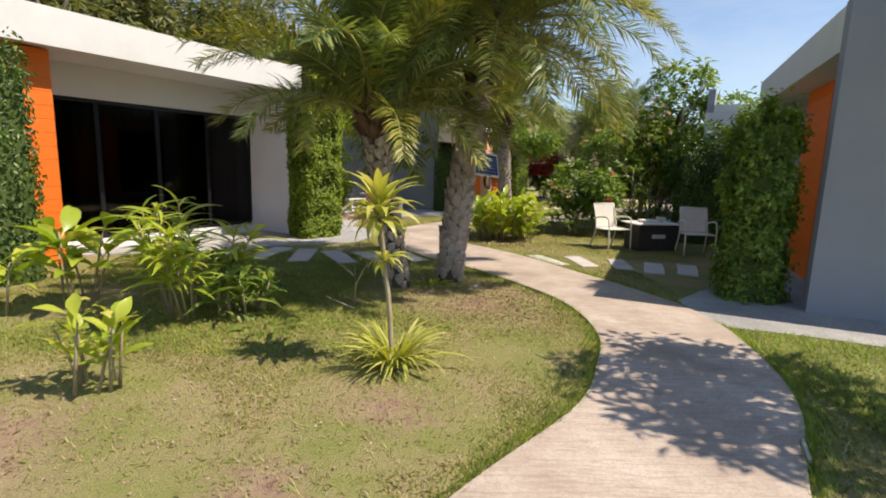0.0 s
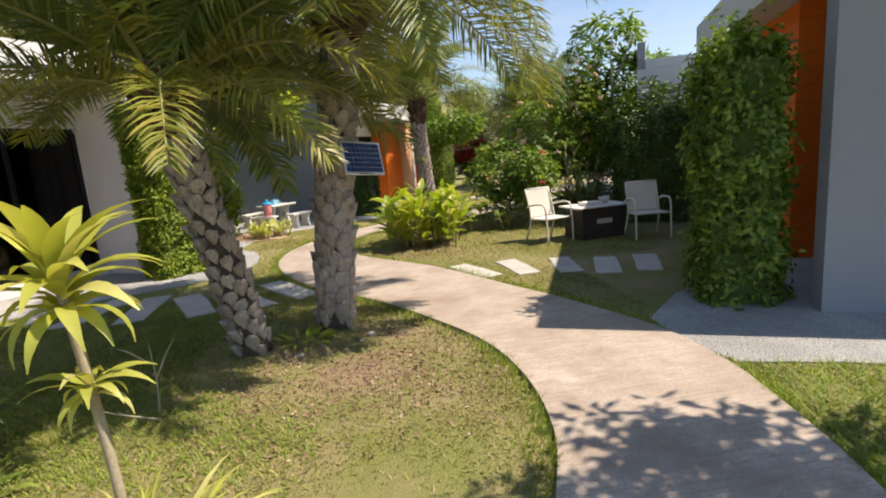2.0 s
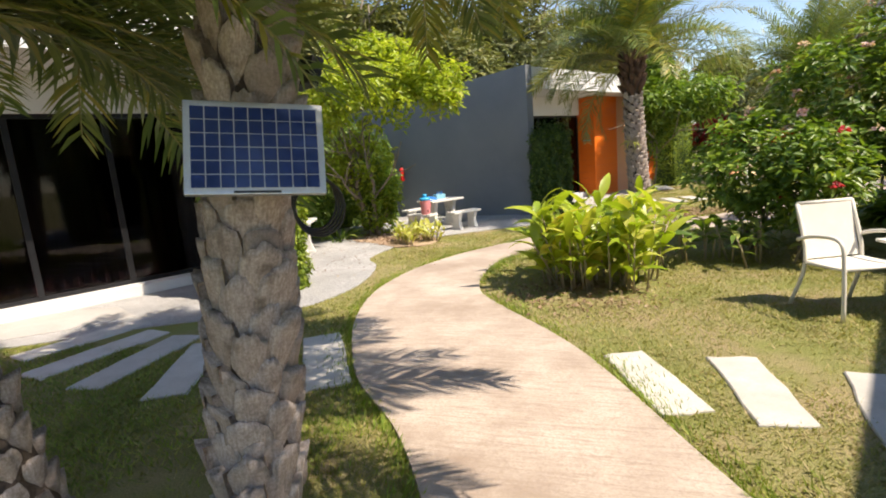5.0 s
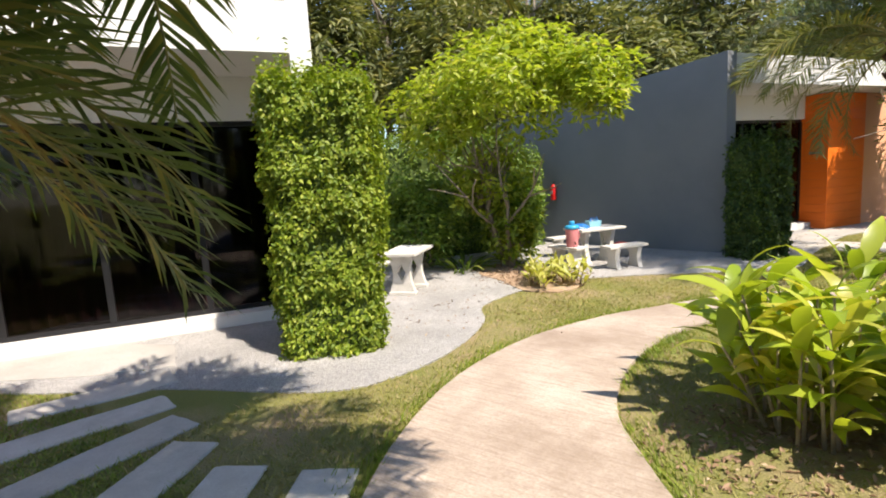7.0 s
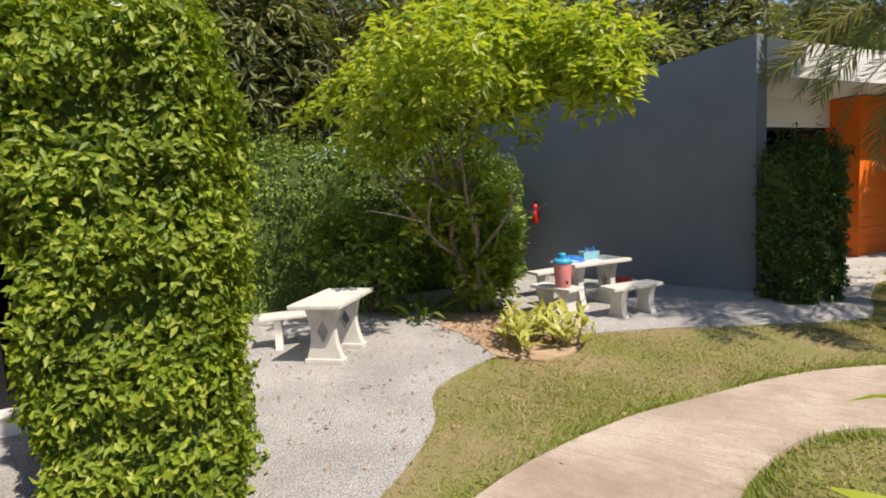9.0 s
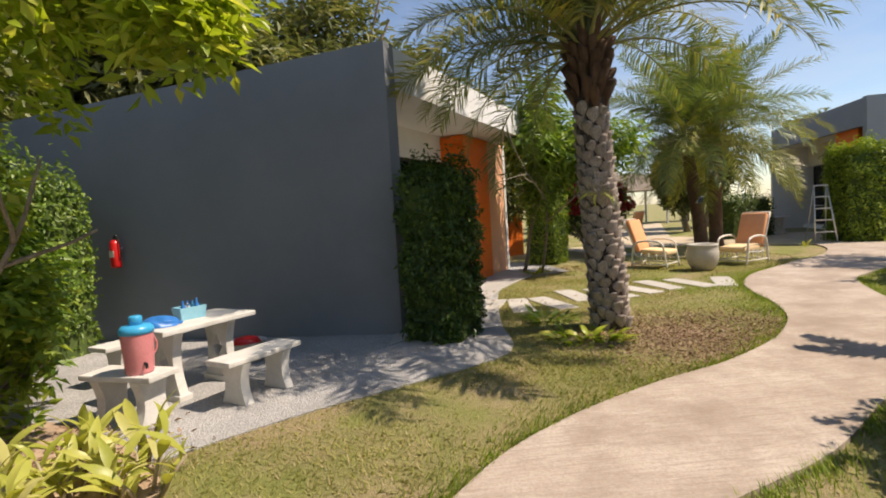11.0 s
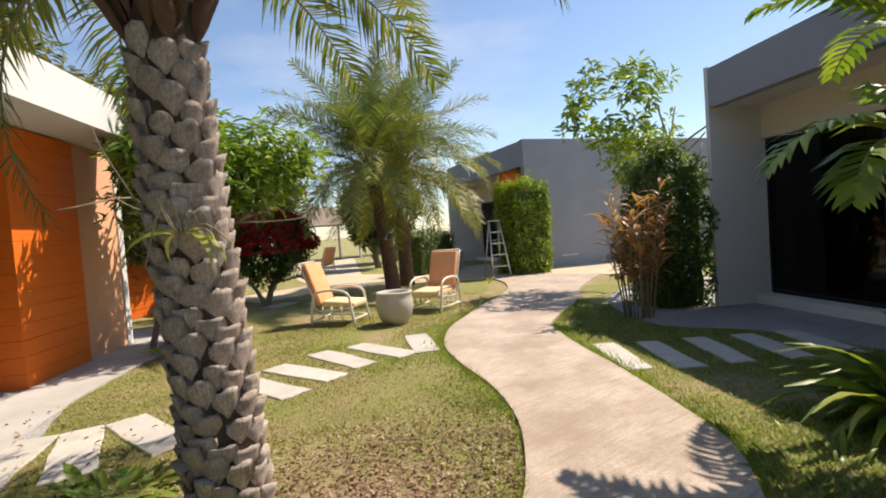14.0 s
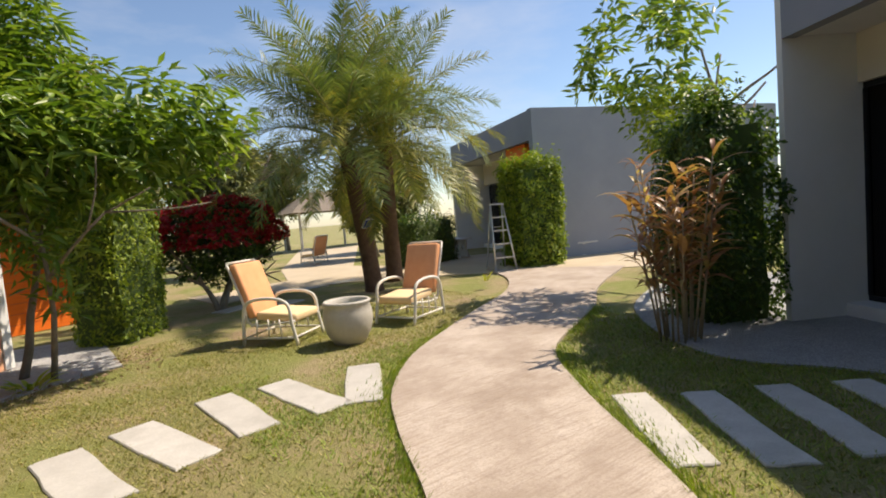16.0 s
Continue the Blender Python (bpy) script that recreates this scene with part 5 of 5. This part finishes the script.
def leg_panel(parent, m, w, h, diamond=True):
    """A waisted cement leg with a diamond hole."""
    bm = bmesh.new()
    n = 12
    rows = [(w * (0.5 - 0.16 * math.sin(math.pi * (k / n))), h * k / n) for k in range(n + 1)]
    t = 0.045
    hole = [(0, h * 0.30), (w * 0.17, h * 0.52), (0, h * 0.76), (-w * 0.17, h * 0.52)] if diamond else []
    vs = {}

    def v(x, y, z):
        key = (round(x, 4), round(y, 4), round(z, 4))
        if key not in vs:
            vs[key] = bm.verts.new((x, y, z))
        return vs[key]

    zs = sorted({z for _, z in rows} | {z for _, z in hole})
    wid = lambda z: w * (0.5 - 0.16 * math.sin(math.pi * z / h))

    def gap(z):
        if not diamond or z <= h * 0.30 or z >= h * 0.76:
            return 0.0
        return w * 0.17 * ((z - h * 0.30) / (h * 0.22) if z < h * 0.52 else (h * 0.76 - z) / (h * 0.24))

    for z0, z1 in zip(zs, zs[1:]):
        for s in (1, -1):
            q = [(s * gap(z0), z0), (s * wid(z0), z0), (s * wid(z1), z1), (s * gap(z1), z1)]
            for y in (-t, t):
                f = [v(a, y, b) for a, b in q]
                if len(set(f)) > 2:
                    bm.faces.new(list(dict.fromkeys(f)))
            bm.faces.new([v(q[1][0], -t, q[1][1]), v(q[1][0], t, q[1][1]), v(q[2][0], t, q[2][1]), v(q[2][0], -t, q[2][1])])
            if gap(z0) or gap(z1):
                f = [v(q[0][0], -t, q[0][1]), v(q[0][0], t, q[0][1]), v(q[3][0], t, q[3][1]), v(q[3][0], -t, q[3][1])]
                bm.faces.new(list(dict.fromkeys(f)))
    bmesh.ops.recalc_face_normals(bm, faces=bm.faces)
    part("leg", bm, M_CEMENT, parent, m=m)


def cement_table(label, x, y, turn):
    ob = thing("stone_table", label, "table", pose(x, y, 0.01, 0, 0, turn) @ Matrix.Scale(0.89, 4))
    part("tabletop", boxed(0, 0, 0.685, 1.05, 0.62, 0.05, 0.012), M_CEMENT, ob, "worn white cement slab")
    for sx in (-0.3, 0.3):
        part("foot", boxed(sx, 0, 0.03, 0.14, 0.46, 0.06, 0.01), M_CEMENT, ob)
        leg_panel(ob, pose(sx, 0, 0.06, 0, 0, 90), 0.42, 0.60)
    return ob


def cement_bench(label, x, y, turn, length=0.98):
    ob = thing("stone_bench", label, "bench", pose(x, y, 0.01, 0, 0, turn) @ Matrix.Scale(0.89, 4), "stone benches")
    part("seat", boxed(0, 0, 0.405, length, 0.32, 0.05, 0.012), M_CEMENT, ob)
    for sx in (-length * 0.28, length * 0.28):
        leg_panel(ob, pose(sx, 0, 0.0, 0, 0, 90), 0.32, 0.38, False)
    return ob


cement_table("white cement garden table with diamond cut-outs", -1.98, 15.93, 58)
cement_bench("white cement bench beside the table", -1.36, 15.62, 56, 0.85)
cement_bench("white cement bench under the pink drinks cooler", -2.2, 15.25, -20, 0.75)
cement_bench("white cement bench at the grey wall", -2.75, 16.55, 60)
cement_table("white cement garden table near the tall hedge", -3.66, 12.80, 112)
cement_bench("white cement bench half hidden by the hedge", -4.35, 12.9, 50)

cooler = thing("drinks_cooler", "faded pink drinks cooler with blue lid", "cooler", pose(-2.08, 15.18, 0.393, 0, 0, -30) @ Matrix.Diagonal((0.74, 0.74, 1.0, 1)))
part("body", lathe(bmesh.new(), [(0.12, 0), (0.13, 0.02), (0.15, 0.29), (0.15, 0.30)], 24), M_PINKPL, cooler, smooth=True)
part("lid", lathe(bmesh.new(), [(0.158, 0.30), (0.16, 0.335), (0.13, 0.36), (0.05, 0.365)], 24), M_CYAN, cooler, "blue lid", True)
part("cap", lathe(bmesh.new(), [(0.06, 0.362), (0.062, 0.42), (0.05, 0.43)], 18), M_CYAN, cooler, "light blue cup", True)
part("tap", tube(bmesh.new(), [(0.13, -0.03, 0.08), (0.17, -0.04, 0.08), (0.175, -0.04, 0.05)], 0.014, 8), M_BLACK, cooler, "black tap")
part("handle", tube(bmesh.new(), smooth_line([(0.0, 0.155, 0.28), (0.02, 0.19, 0.18), (0.0, 0.15, 0.1)], 4), 0.01, 6), M_PINKPL, cooler)
basket = thing("basket", "pale blue plastic basket of bottles on the cement table", "basket", pose(-2.02, 15.98, 0.643, 0, 0, 50) @ Matrix.Scale(0.64, 4))
bm = bmesh.new()
prism(bm, [(-0.17, -0.11), (0.17, -0.11), (0.17, 0.11), (-0.17, 0.11)], 0, 0.17)
for v in bm.verts:
    if v.co.z > 0.1:
        v.co.x *= 1.12
        v.co.y *= 1.12
bmesh.ops.delete(bm, geom=[f for f in bm.faces if f.normal.z > 0.9], context="FACES")
bmesh.ops.solidify(bm, geom=bm.faces, thickness=0.006)
part("body", bm, M_SKYPL, basket)
for k, (bx, by, mat, h) in enumerate([(-0.1, -0.03, M_BLUE, 0.25), (0.0, 0.04, M_CEMENT, 0.23), (0.1, -0.02, M_BLUE, 0.26), (0.08, 0.06, M_CYAN, 0.22), (-0.04, -0.06, M_CEMENT, 0.2)]):
    b = thing("bottle", "plastic bottle standing in the basket", "bottle", basket.matrix_world @ pose(bx, by, 0.01), "bottles in the basket")
    part("body", lathe(bmesh.new(), [(0.033, 0), (0.035, 0.02), (0.034, h * 0.65), (0.014, h * 0.82), (0.014, h * 0.9)], 12), mat, b, smooth=True)
    part("cap", lathe(bmesh.new(), [(0.018, h * 0.9), (0.018, h)], 12), M_BLUE, b)
cloth = thing("cloth", "crumpled blue cloth on the cement table", "cloth", pose(-2.15, 15.68, 0.642, 0, 0, 30))
bm = bmesh.new()
bmesh.ops.create_icosphere(bm, subdivisions=4, radius=0.15)
for v in bm.verts:
    v.co = Vector((v.co.x * 1.1, v.co.y * 0.8, max(-0.001, v.co.z * 0.5))) + Vector(noise.noise_vector(v.co * 12)) * 0.03
    v.co.z = max(0.0, v.co.z)
part("fabric", bm, M_BLUE, cloth, smooth=True)
bucket = thing("basin", "red and white plastic basin behind the bench", "basin", pose(-1.8, 16.78, 0.012))
part("body", lathe(bmesh.new(), [(0.15, 0), (0.2, 0.2), (0.21, 0.21), (0.19, 0.2), (0.14, 0.03)], 20), M_CEMENT, bucket, smooth=True)
part("content", lathe(bmesh.new(), [(0.17, 0.17), (0.12, 0.24), (0.04, 0.26)], 14), M_REDPL, bucket, "red cloth", True)

ext = thing("fire_extinguisher", "red fire extinguisher hung on the grey wall", "fire extinguisher", pose(-3.80, 18.19, 1.0, 0, 0, -13) @ Matrix.Scale(0.85, 4))
part("cylinder", lathe(bmesh.new(), [(0.02, 0), (0.07, 0.01), (0.078, 0.04), (0.078, 0.36), (0.05, 0.42), (0.022, 0.44)], 18), M_REDPL, ext, smooth=True)
part("valve", tube(bmesh.new(), [(0, 0, 0.44), (0, 0, 0.48), (0.06, -0.02, 0.5)], 0.014, 8), M_BLACK, ext)
part("hose", tube(bmesh.new(), smooth_line([(0.02, 0, 0.47), (0.1, -0.02, 0.4), (0.11, -0.02, 0.2), (0.09, -0.02, 0.12)], 4), 0.01, 6), M_BLACK, ext)
part("bracket", boxed(0, 0.07, 0.3, 0.1, 0.06, 0.03, 0.003), M_STEEL, ext)
part("label", boxed(0, -0.078, 0.22, 0.08, 0.006, 0.1), M_CEMENT, ext, "pale label")


def stepladder(label, x, y, face, h):
    ob = thing("stepladder", label, "ladder", pose(x, y, 0.016, 0, 0, face), "stepladders")
    for s in (-1, 1):
        rail(ob, [(s * 0.26, -0.45, 0), (s * 0.15, 0, h)], 0.022, "front_rail", mat=M_STEEL)
        rail(ob, [(s * 0.24, 0.45, 0), (s * 0.14, 0.04, h)], 0.018, "back_rail", mat=M_STEEL)
    n = int(h / 0.28)
    for k in range(1, n):
        f = k / n
        w = 0.26 + (0.15 - 0.26) * f
        part("step", boxed(0, -0.45 * (1 - f), h * f, 2 * w, 0.09, 0.03, 0.004), M_STEEL, ob)
    for f in (0.3, 0.65):
        rail(ob, [(-0.2, 0.45 - 0.41 * f, h * f), (0.2, 0.45 - 0.41 * f, h * f)], 0.01, "back_bar", mat=M_STEEL)
    part("cap", boxed(0, 0.02, h, 0.34, 0.14, 0.03, 0.005), M_STEEL, ob)
    return ob


stepladder("aluminium stepladder standing before the far hedge", 11.65, 24.75, -25, 1.6)
stepladder("aluminium stepladder behind the palm trunks", 12.4, 29.0, 10, 2.1)
cement_table("low white cement table in the far garden", 13.4, 28.8, 20)
cement_bench("low white bench by the far wall", 15.0, 24.75, -20)

shelter = thing("garden_shelter", "open thatched shelter beyond the sand track", "shelter", pose(15.5, 45.5, 0))
for a, b in ((-2, -1.5), (2, -1.5), (2, 1.5), (-2, 1.5)):
    part("post", tube(bmesh.new(), [(a, b, 0), (a, b, 2.3)], 0.08, 8), M_CEMENT, shelter)
bm = bmesh.new()
vs = [bm.verts.new((a, b, 2.25)) for a, b in ((-2.6, -2.1), (2.6, -2.1), (2.6, 2.1), (-2.6, 2.1))] + [bm.verts.new((-0.8, 0, 3.5)), bm.verts.new((0.8, 0, 3.5))]
for f in ((0, 1, 5, 4), (1, 2, 5), (2, 3, 4, 5), (3, 0, 4), (3, 2, 1, 0)):
    bm.faces.new([vs[i] for i in f])
part("roof", bm, M_TREEBARK, shelter, "weathered thatch")

# solar panel, bracket and cable on the tall palm
panel = thing("solar_panel", "small blue solar panel strapped to the palm trunk", "solar panel", pose(0.578, 6.418, 1.62, -17, 5, 36) @ Matrix.Scale(0.9, 4))
part("frame", boxed(0, 0, 0, 0.48, 0.03, 0.345, 0.003), M_STEEL, panel, "aluminium frame")
part("backsheet", boxed(0, -0.0155, 0, 0.444, 0.004, 0.312), M_CELLINE, panel)
cw, ch = 0.436 / 9, 0.302 / 6
cell = mesh_of("cell", boxed(0, 0, 0, cw - 0.004, 0.004, ch - 0.004), M_CELL)
for i in range(9):
    for j in range(6):
        part("cell", cell, None, panel, m=pose((i - 4) * cw, -0.0185, (j - 2.5) * ch))
part("label", boxed(0.0, -0.0165, -0.164, 0.16, 0.003, 0.008), M_BLACK, panel, "fine print strip")
part("bracket", tube(bmesh.new(), [(-0.05, 0.02, 0.05), (0.0, 0.40, 0.03)], 0.012, 6), M_STEEL, panel)
part("bracket", tube(bmesh.new(), [(0.16, 0.02, 0.05), (0.06, 0.42, 0.0), (0.14, 0.02, -0.05)], 0.01, 6), M_STEEL, panel)
coil = thing("cable_coil", "black cable coil hanging on the palm trunk", "cable", pose(0.62, 6.66, 1.42, 0, 0, 60))
for k in range(4):
    n = 28
    ring = [(0.09 * (1 + 0.05 * k) * math.cos(6.283 * i / n), -0.012 * k, 0.105 * math.sin(6.283 * i / n) - 0.008 * k) for i in range(n + 1)]
    part("loop", tube(bmesh.new(), ring, 0.005, 6, False), M_BLACK, coil, smooth=True)
part("lead", tube(bmesh.new(), smooth_line([(0, 0, 0.12), (-0.03, -0.02, 0.22), (-0.02, 0.0, 0.34)], 4), 0.006, 6), M_BLACK, coil)

lamp = thing("floodlight", "small black floodlight on the palm trunk", "lamp", pose(0.37, 7.12, 1.97, 20, 0, 150))
part("housing", boxed(0, 0, 0, 0.18, 0.06, 0.13, 0.01), M_BLACK, lamp)
part("bracket", tube(bmesh.new(), [(0, 0, 0), (0, 0.16, -0.02)], 0.012, 6), M_BLACK, lamp)
far_panel = thing("solar_panel", "small solar panel on the far palm trunk", "solar panel", pose(8.12, 24.72, 1.42, 30, 0, 30))
part("frame", boxed(0, 0, 0, 0.3, 0.03, 0.2, 0.003), M_STEEL, far_panel)
part("backsheet", boxed(0, -0.0165, 0, 0.27, 0.004, 0.17), M_CELL, far_panel)

for (x, y, z, turn) in ((1.06, 21.63, 1.72, -30),):
    wl = thing("wall_light", "small steel wall light on the orange boards", "lamp", pose(x, y, z, 0, 0, turn))
    part("housing", boxed(0, -0.06, 0, 0.26, 0.08, 0.05, 0.01), M_PLATE, wl)
    part("switch_plate", boxed(0.05, -0.025, -0.16, 0.08, 0.02, 0.06, 0.004), M_CEMENT, wl)


# orange boarded wall behind the young trees
screen = thing("boarded_wall", "orange boarded wall of a bungalow behind the young trees", "wall", pose(2.1, 26.6, 0, 0, 0, 28))
part("body", boxed(0.95, 0.12, 1.3, 1.9, 0.18, 2.6), M_RUST, screen)
sb = mesh_of("board", boxed(0.95, 0, 0.09, 1.92, 0.03, 0.172, 0.004), M_ORANGE)
for k in range(14):
    part("board", sb, None, screen, m=pose(0, 0.014, 0.004 + k * 0.184))
part("coping", boxed(0.95, 0.1, 2.63, 2.0, 0.3, 0.06, 0.006), M_WHITE, screen)

twig = thing("dry_twig", "bare dry branching seedling in the shaded lawn", "twig", pose(-0.95, 5.15, 0))
for k, line in enumerate([[(0, 0, 0), (0.02, 0, 0.25), (0.0, 0.02, 0.5)], [(0.02, 0, 0.25), (0.1, 0.03, 0.42), (0.16, 0.03, 0.5)], [(0.0, 0, 0.36), (-0.1, -0.02, 0.46), (-0.2, 0, 0.5)], [(0.05, -0.1, 0), (-0.15, -0.2, 0.12), (-0.32, -0.22, 0.2)]]):
    part("branch", tube(bmesh.new(), smooth_line(line, 4), [0.009 - 0.0008 * i for i in range(9)], 6), M_STEM, twig, smooth=True)
pipe = thing("pipe", "short grey pipe lying at the path edge", "pipe", pose(2.12, 2.3, 0.045, 0, 0, 62))
part("tube", tube(bmesh.new(), [(-0.13, 0, 0), (0.13, 0, 0)], 0.012, 10), M_STEEL, pipe)
for k, (x, y, s) in enumerate(((0.50, 6.25, 0.032), (0.42, 6.1, 0.022), (-0.1, 5.9, 0.03))):
    bm = bmesh.new()
    bmesh.ops.create_icosphere(bm, subdivisions=2, radius=s)
    for v in bm.verts:
        v.co = Vector((v.co.x * 1.2, v.co.y, v.co.z * 0.7)) + Vector(noise.noise_vector(v.co * 25 + Vector((k, 0, 0)))) * s * 0.3
    st = part("stone", bm, M_SLAB, None, smooth=True)
    st.matrix_world = pose(x, y, s * 0.4, 0, 0, 40 * k)
    tagged(st, "small pale stone at the palm's foot", "stone", "stones at the palm")


# ---- lawn blades, litter and stones ----
def scatter(n, x0, x1, y0, y1, seed):
    r = np.random.default_rng(seed)
    return np.stack([r.uniform(x0, x1, n), r.uniform(y0, y1, n)], 1), r


def off_paving(xy):
    ok = ~inside(xy, PATH_POLY) & ~inside(xy, GRAVEL) & ~inside(xy, APRON) & ~inside(xy, APRON2) & ~inside(xy, CROSS) & ~inside(xy, WALK)
    for rows, l, w in ((SLABS_L, 1.18, 0.34), (SLABS_R, 0.92, 0.31), (SLABS_Q, 1.08, 0.33), (SLABS_W, 1.1, 0.27)):
        for x, y, dx, dy in rows:
            k = math.hypot(dx, dy)
            d = xy - np.array([x, y])
            ok &= ~((np.abs(d @ np.array([dx, dy]) / k) < l / 2 - 0.01) & (np.abs(d @ np.array([-dy, dx]) / k) < w / 2 - 0.01))
    return ok


def blades(name, n, x0, x1, y0, y1, h, seed, material):
    xy, r = scatter(n, x0, x1, y0, y1, seed)
    keep = off_paving(xy)
    for x, y, rad in BARE:
        d = np.hypot(xy[:, 0] - x, xy[:, 1] - y)
        keep &= ~((d < rad * 0.75) & (r.uniform(size=len(xy)) < 0.75))
    patch = np.array([noise.noise(Vector((x * 0.9, y * 0.9, 3.0))) for x, y in xy])
    keep &= r.uniform(-0.5, 0.6, len(xy)) < patch + 0.2
    xy = xy[keep]
    m = len(xy)
    p = np.concatenate([xy, np.zeros((m, 1))], 1)
    a = r.uniform(0, 6.283, m)
    lean = r.uniform(0.7, 2.2, (m, 1))
    d = np.stack([np.cos(a), np.sin(a), np.zeros(m)], 1)
    s = np.stack([-np.sin(a), np.cos(a), np.zeros(m)], 1)
    hh = h * r.uniform(0.5, 1.3, (m, 1))
    w = 0.0035 + 0.003 * r.uniform(size=(m, 1))
    v = np.stack([p - s * w, p + s * w, p + d * hh * lean + np.array([0, 0, 1.0]) * hh], 1)
    f = np.arange(3 * m).reshape(-1, 3)
    ob = new(name, raw_mesh(name, v, f, material))
    return tagged(ob, "short mixed green and dry lawn grass", "grass", kind="stuff")


blades("grass", 260000, -5.0, 3.2, 0.6, 8.5, 0.024, 1, M_BLADE)
blades("grass", 150000, -2.2, 4.8, 8.5, 16.0, 0.026, 2, M_BLADE)
blades("grass", 200000, 0.5, 9.0, 14.0, 23.5, 0.026, 3, M_BLADE)
blades("grass", 60000, 2.8, 7.5, 1.2, 4.8, 0.045, 4, M_LUSH)
blades("grass", 70000, 4.2, 9.0, 14.0, 20.5, 0.03, 5, M_LUSH)
blades("grass", 60000, -4.5, 0.2, 3.6, 8.4, 0.032, 6, M_LUSH)


def fringe(name, line, side, n, seed):
    """Longer grass that leans over the edge of the path."""
    r = np.random.default_rng(seed)
    p = np.array(line)
    seg = np.diff(p, axis=0)
    ln = np.hypot(seg[:, 0], seg[:, 1])
    k = r.choice(len(seg), n, p=ln / ln.sum())
    along = seg[k] / ln[k][:, None]
    out = np.stack([-along[:, 1], along[:, 0]], 1) * side
    xy = p[k] + seg[k] * r.uniform(0, 1, (n, 1)) + out * (0.012 + r.exponential(0.07, (n, 1)))
    thick = np.array([noise.noise(Vector((x * 1.7, y * 1.7, 9.0))) for x, y in xy])
    ok = ~inside(xy, PATH_POLY) & ~inside(xy, GRAVEL) & ~inside(xy, APRON) & (r.uniform(-0.45, 0.5, n) < thick + 0.15)
    xy, out = xy[ok], out[ok]
    m = len(xy)
    base = np.concatenate([xy, np.zeros((m, 1))], 1)
    a = r.uniform(0, 6.283, m)
    d = np.stack([np.cos(a), np.sin(a), np.zeros(m)], 1) * 0.6 - np.concatenate([out, np.zeros((m, 1))], 1) * 0.45
    s = np.stack([-np.sin(a), np.cos(a), np.zeros(m)], 1)
    hh = r.uniform(0.03, 0.075, (m, 1))
    w = r.uniform(0.003, 0.006, (m, 1))
    v = np.stack([base - s * w, base + s * w, base + d * hh + np.array([0, 0, 1.0]) * hh], 1)
    ob = new(name, raw_mesh(name, v, np.arange(3 * m).reshape(-1, 3), M_LUSH))
    return tagged(ob, "longer green grass along the path edge", "grass", kind="stuff")


fringe("grass", [q for q in LEFT if q[1] < 21], 1, 16000, 31)
fringe("grass", [q for q in RIGHT if q[1] < 20], -1, 22000, 32)


def litter(name, label, x, y, rad, n, size, material, seed, over=False):
    r = np.random.default_rng(seed)
    a, q = r.uniform(0, 6.283, n), rad * np.sqrt(r.uniform(size=n)) * (1 + 0.25 * np.sin(r.uniform(0, 6.28, n)))
    xy = np.stack([x + q * np.cos(a) * 1.25, y + q * np.sin(a)], 1)
    xy = xy if over else xy[off_paving(xy)]
    m = len(xy)
    p = np.concatenate([xy, r.uniform(0.003, 0.018, (m, 1)) + (0.02 if over else 0.0)], 1)
    ob = new(name, leaf_mesh(name, p, unit(np.array([0, 0, 1.0]) + r.normal(size=(m, 3)) * 0.45), r.normal(size=(m, 3)), size * r.uniform(0.5, 1.6, m), size * 0.5 * r.uniform(0.6, 1.3, m), material))
    return tagged(ob, label, "leaf litter", kind="stuff")


litter("mulch", "brown mulch and dry leaves round the palm", 3.0, 16.35, 1.15, 9000, 0.034, M_MULCH, 1)
litter("mulch", "dry litter at the foot of the two palms", 0.45, 5.45, 1.0, 3400, 0.032, M_MULCH, 2)
litter("mulch", "dry leaf litter on the lawn", -1.6, 2.6, 1.7, 1500, 0.026, M_MULCH, 3)
litter("mulch", "dry litter under the umbrella tree", -2.5, 14.5, 0.75, 900, 0.045, M_MULCH, 4, True)
litter("mulch", "dry leaves under the young trees", 2.9, 22.6, 0.9, 900, 0.05, M_MULCH, 5)
litter("mulch", "dry litter in front of the ginger clump", 1.3, 10.4, 0.7, 900, 0.045, M_MULCH, 6)
litter("mulch", "scattered dry leaves on the gravel yard", -3.0, 12.6, 1.6, 260, 0.04, M_MULCH, 7, True)
litter("mulch", "scattered dry leaves on the concrete walk", 0.9, 19.0, 1.3, 220, 0.045, M_MULCH, 8, True)
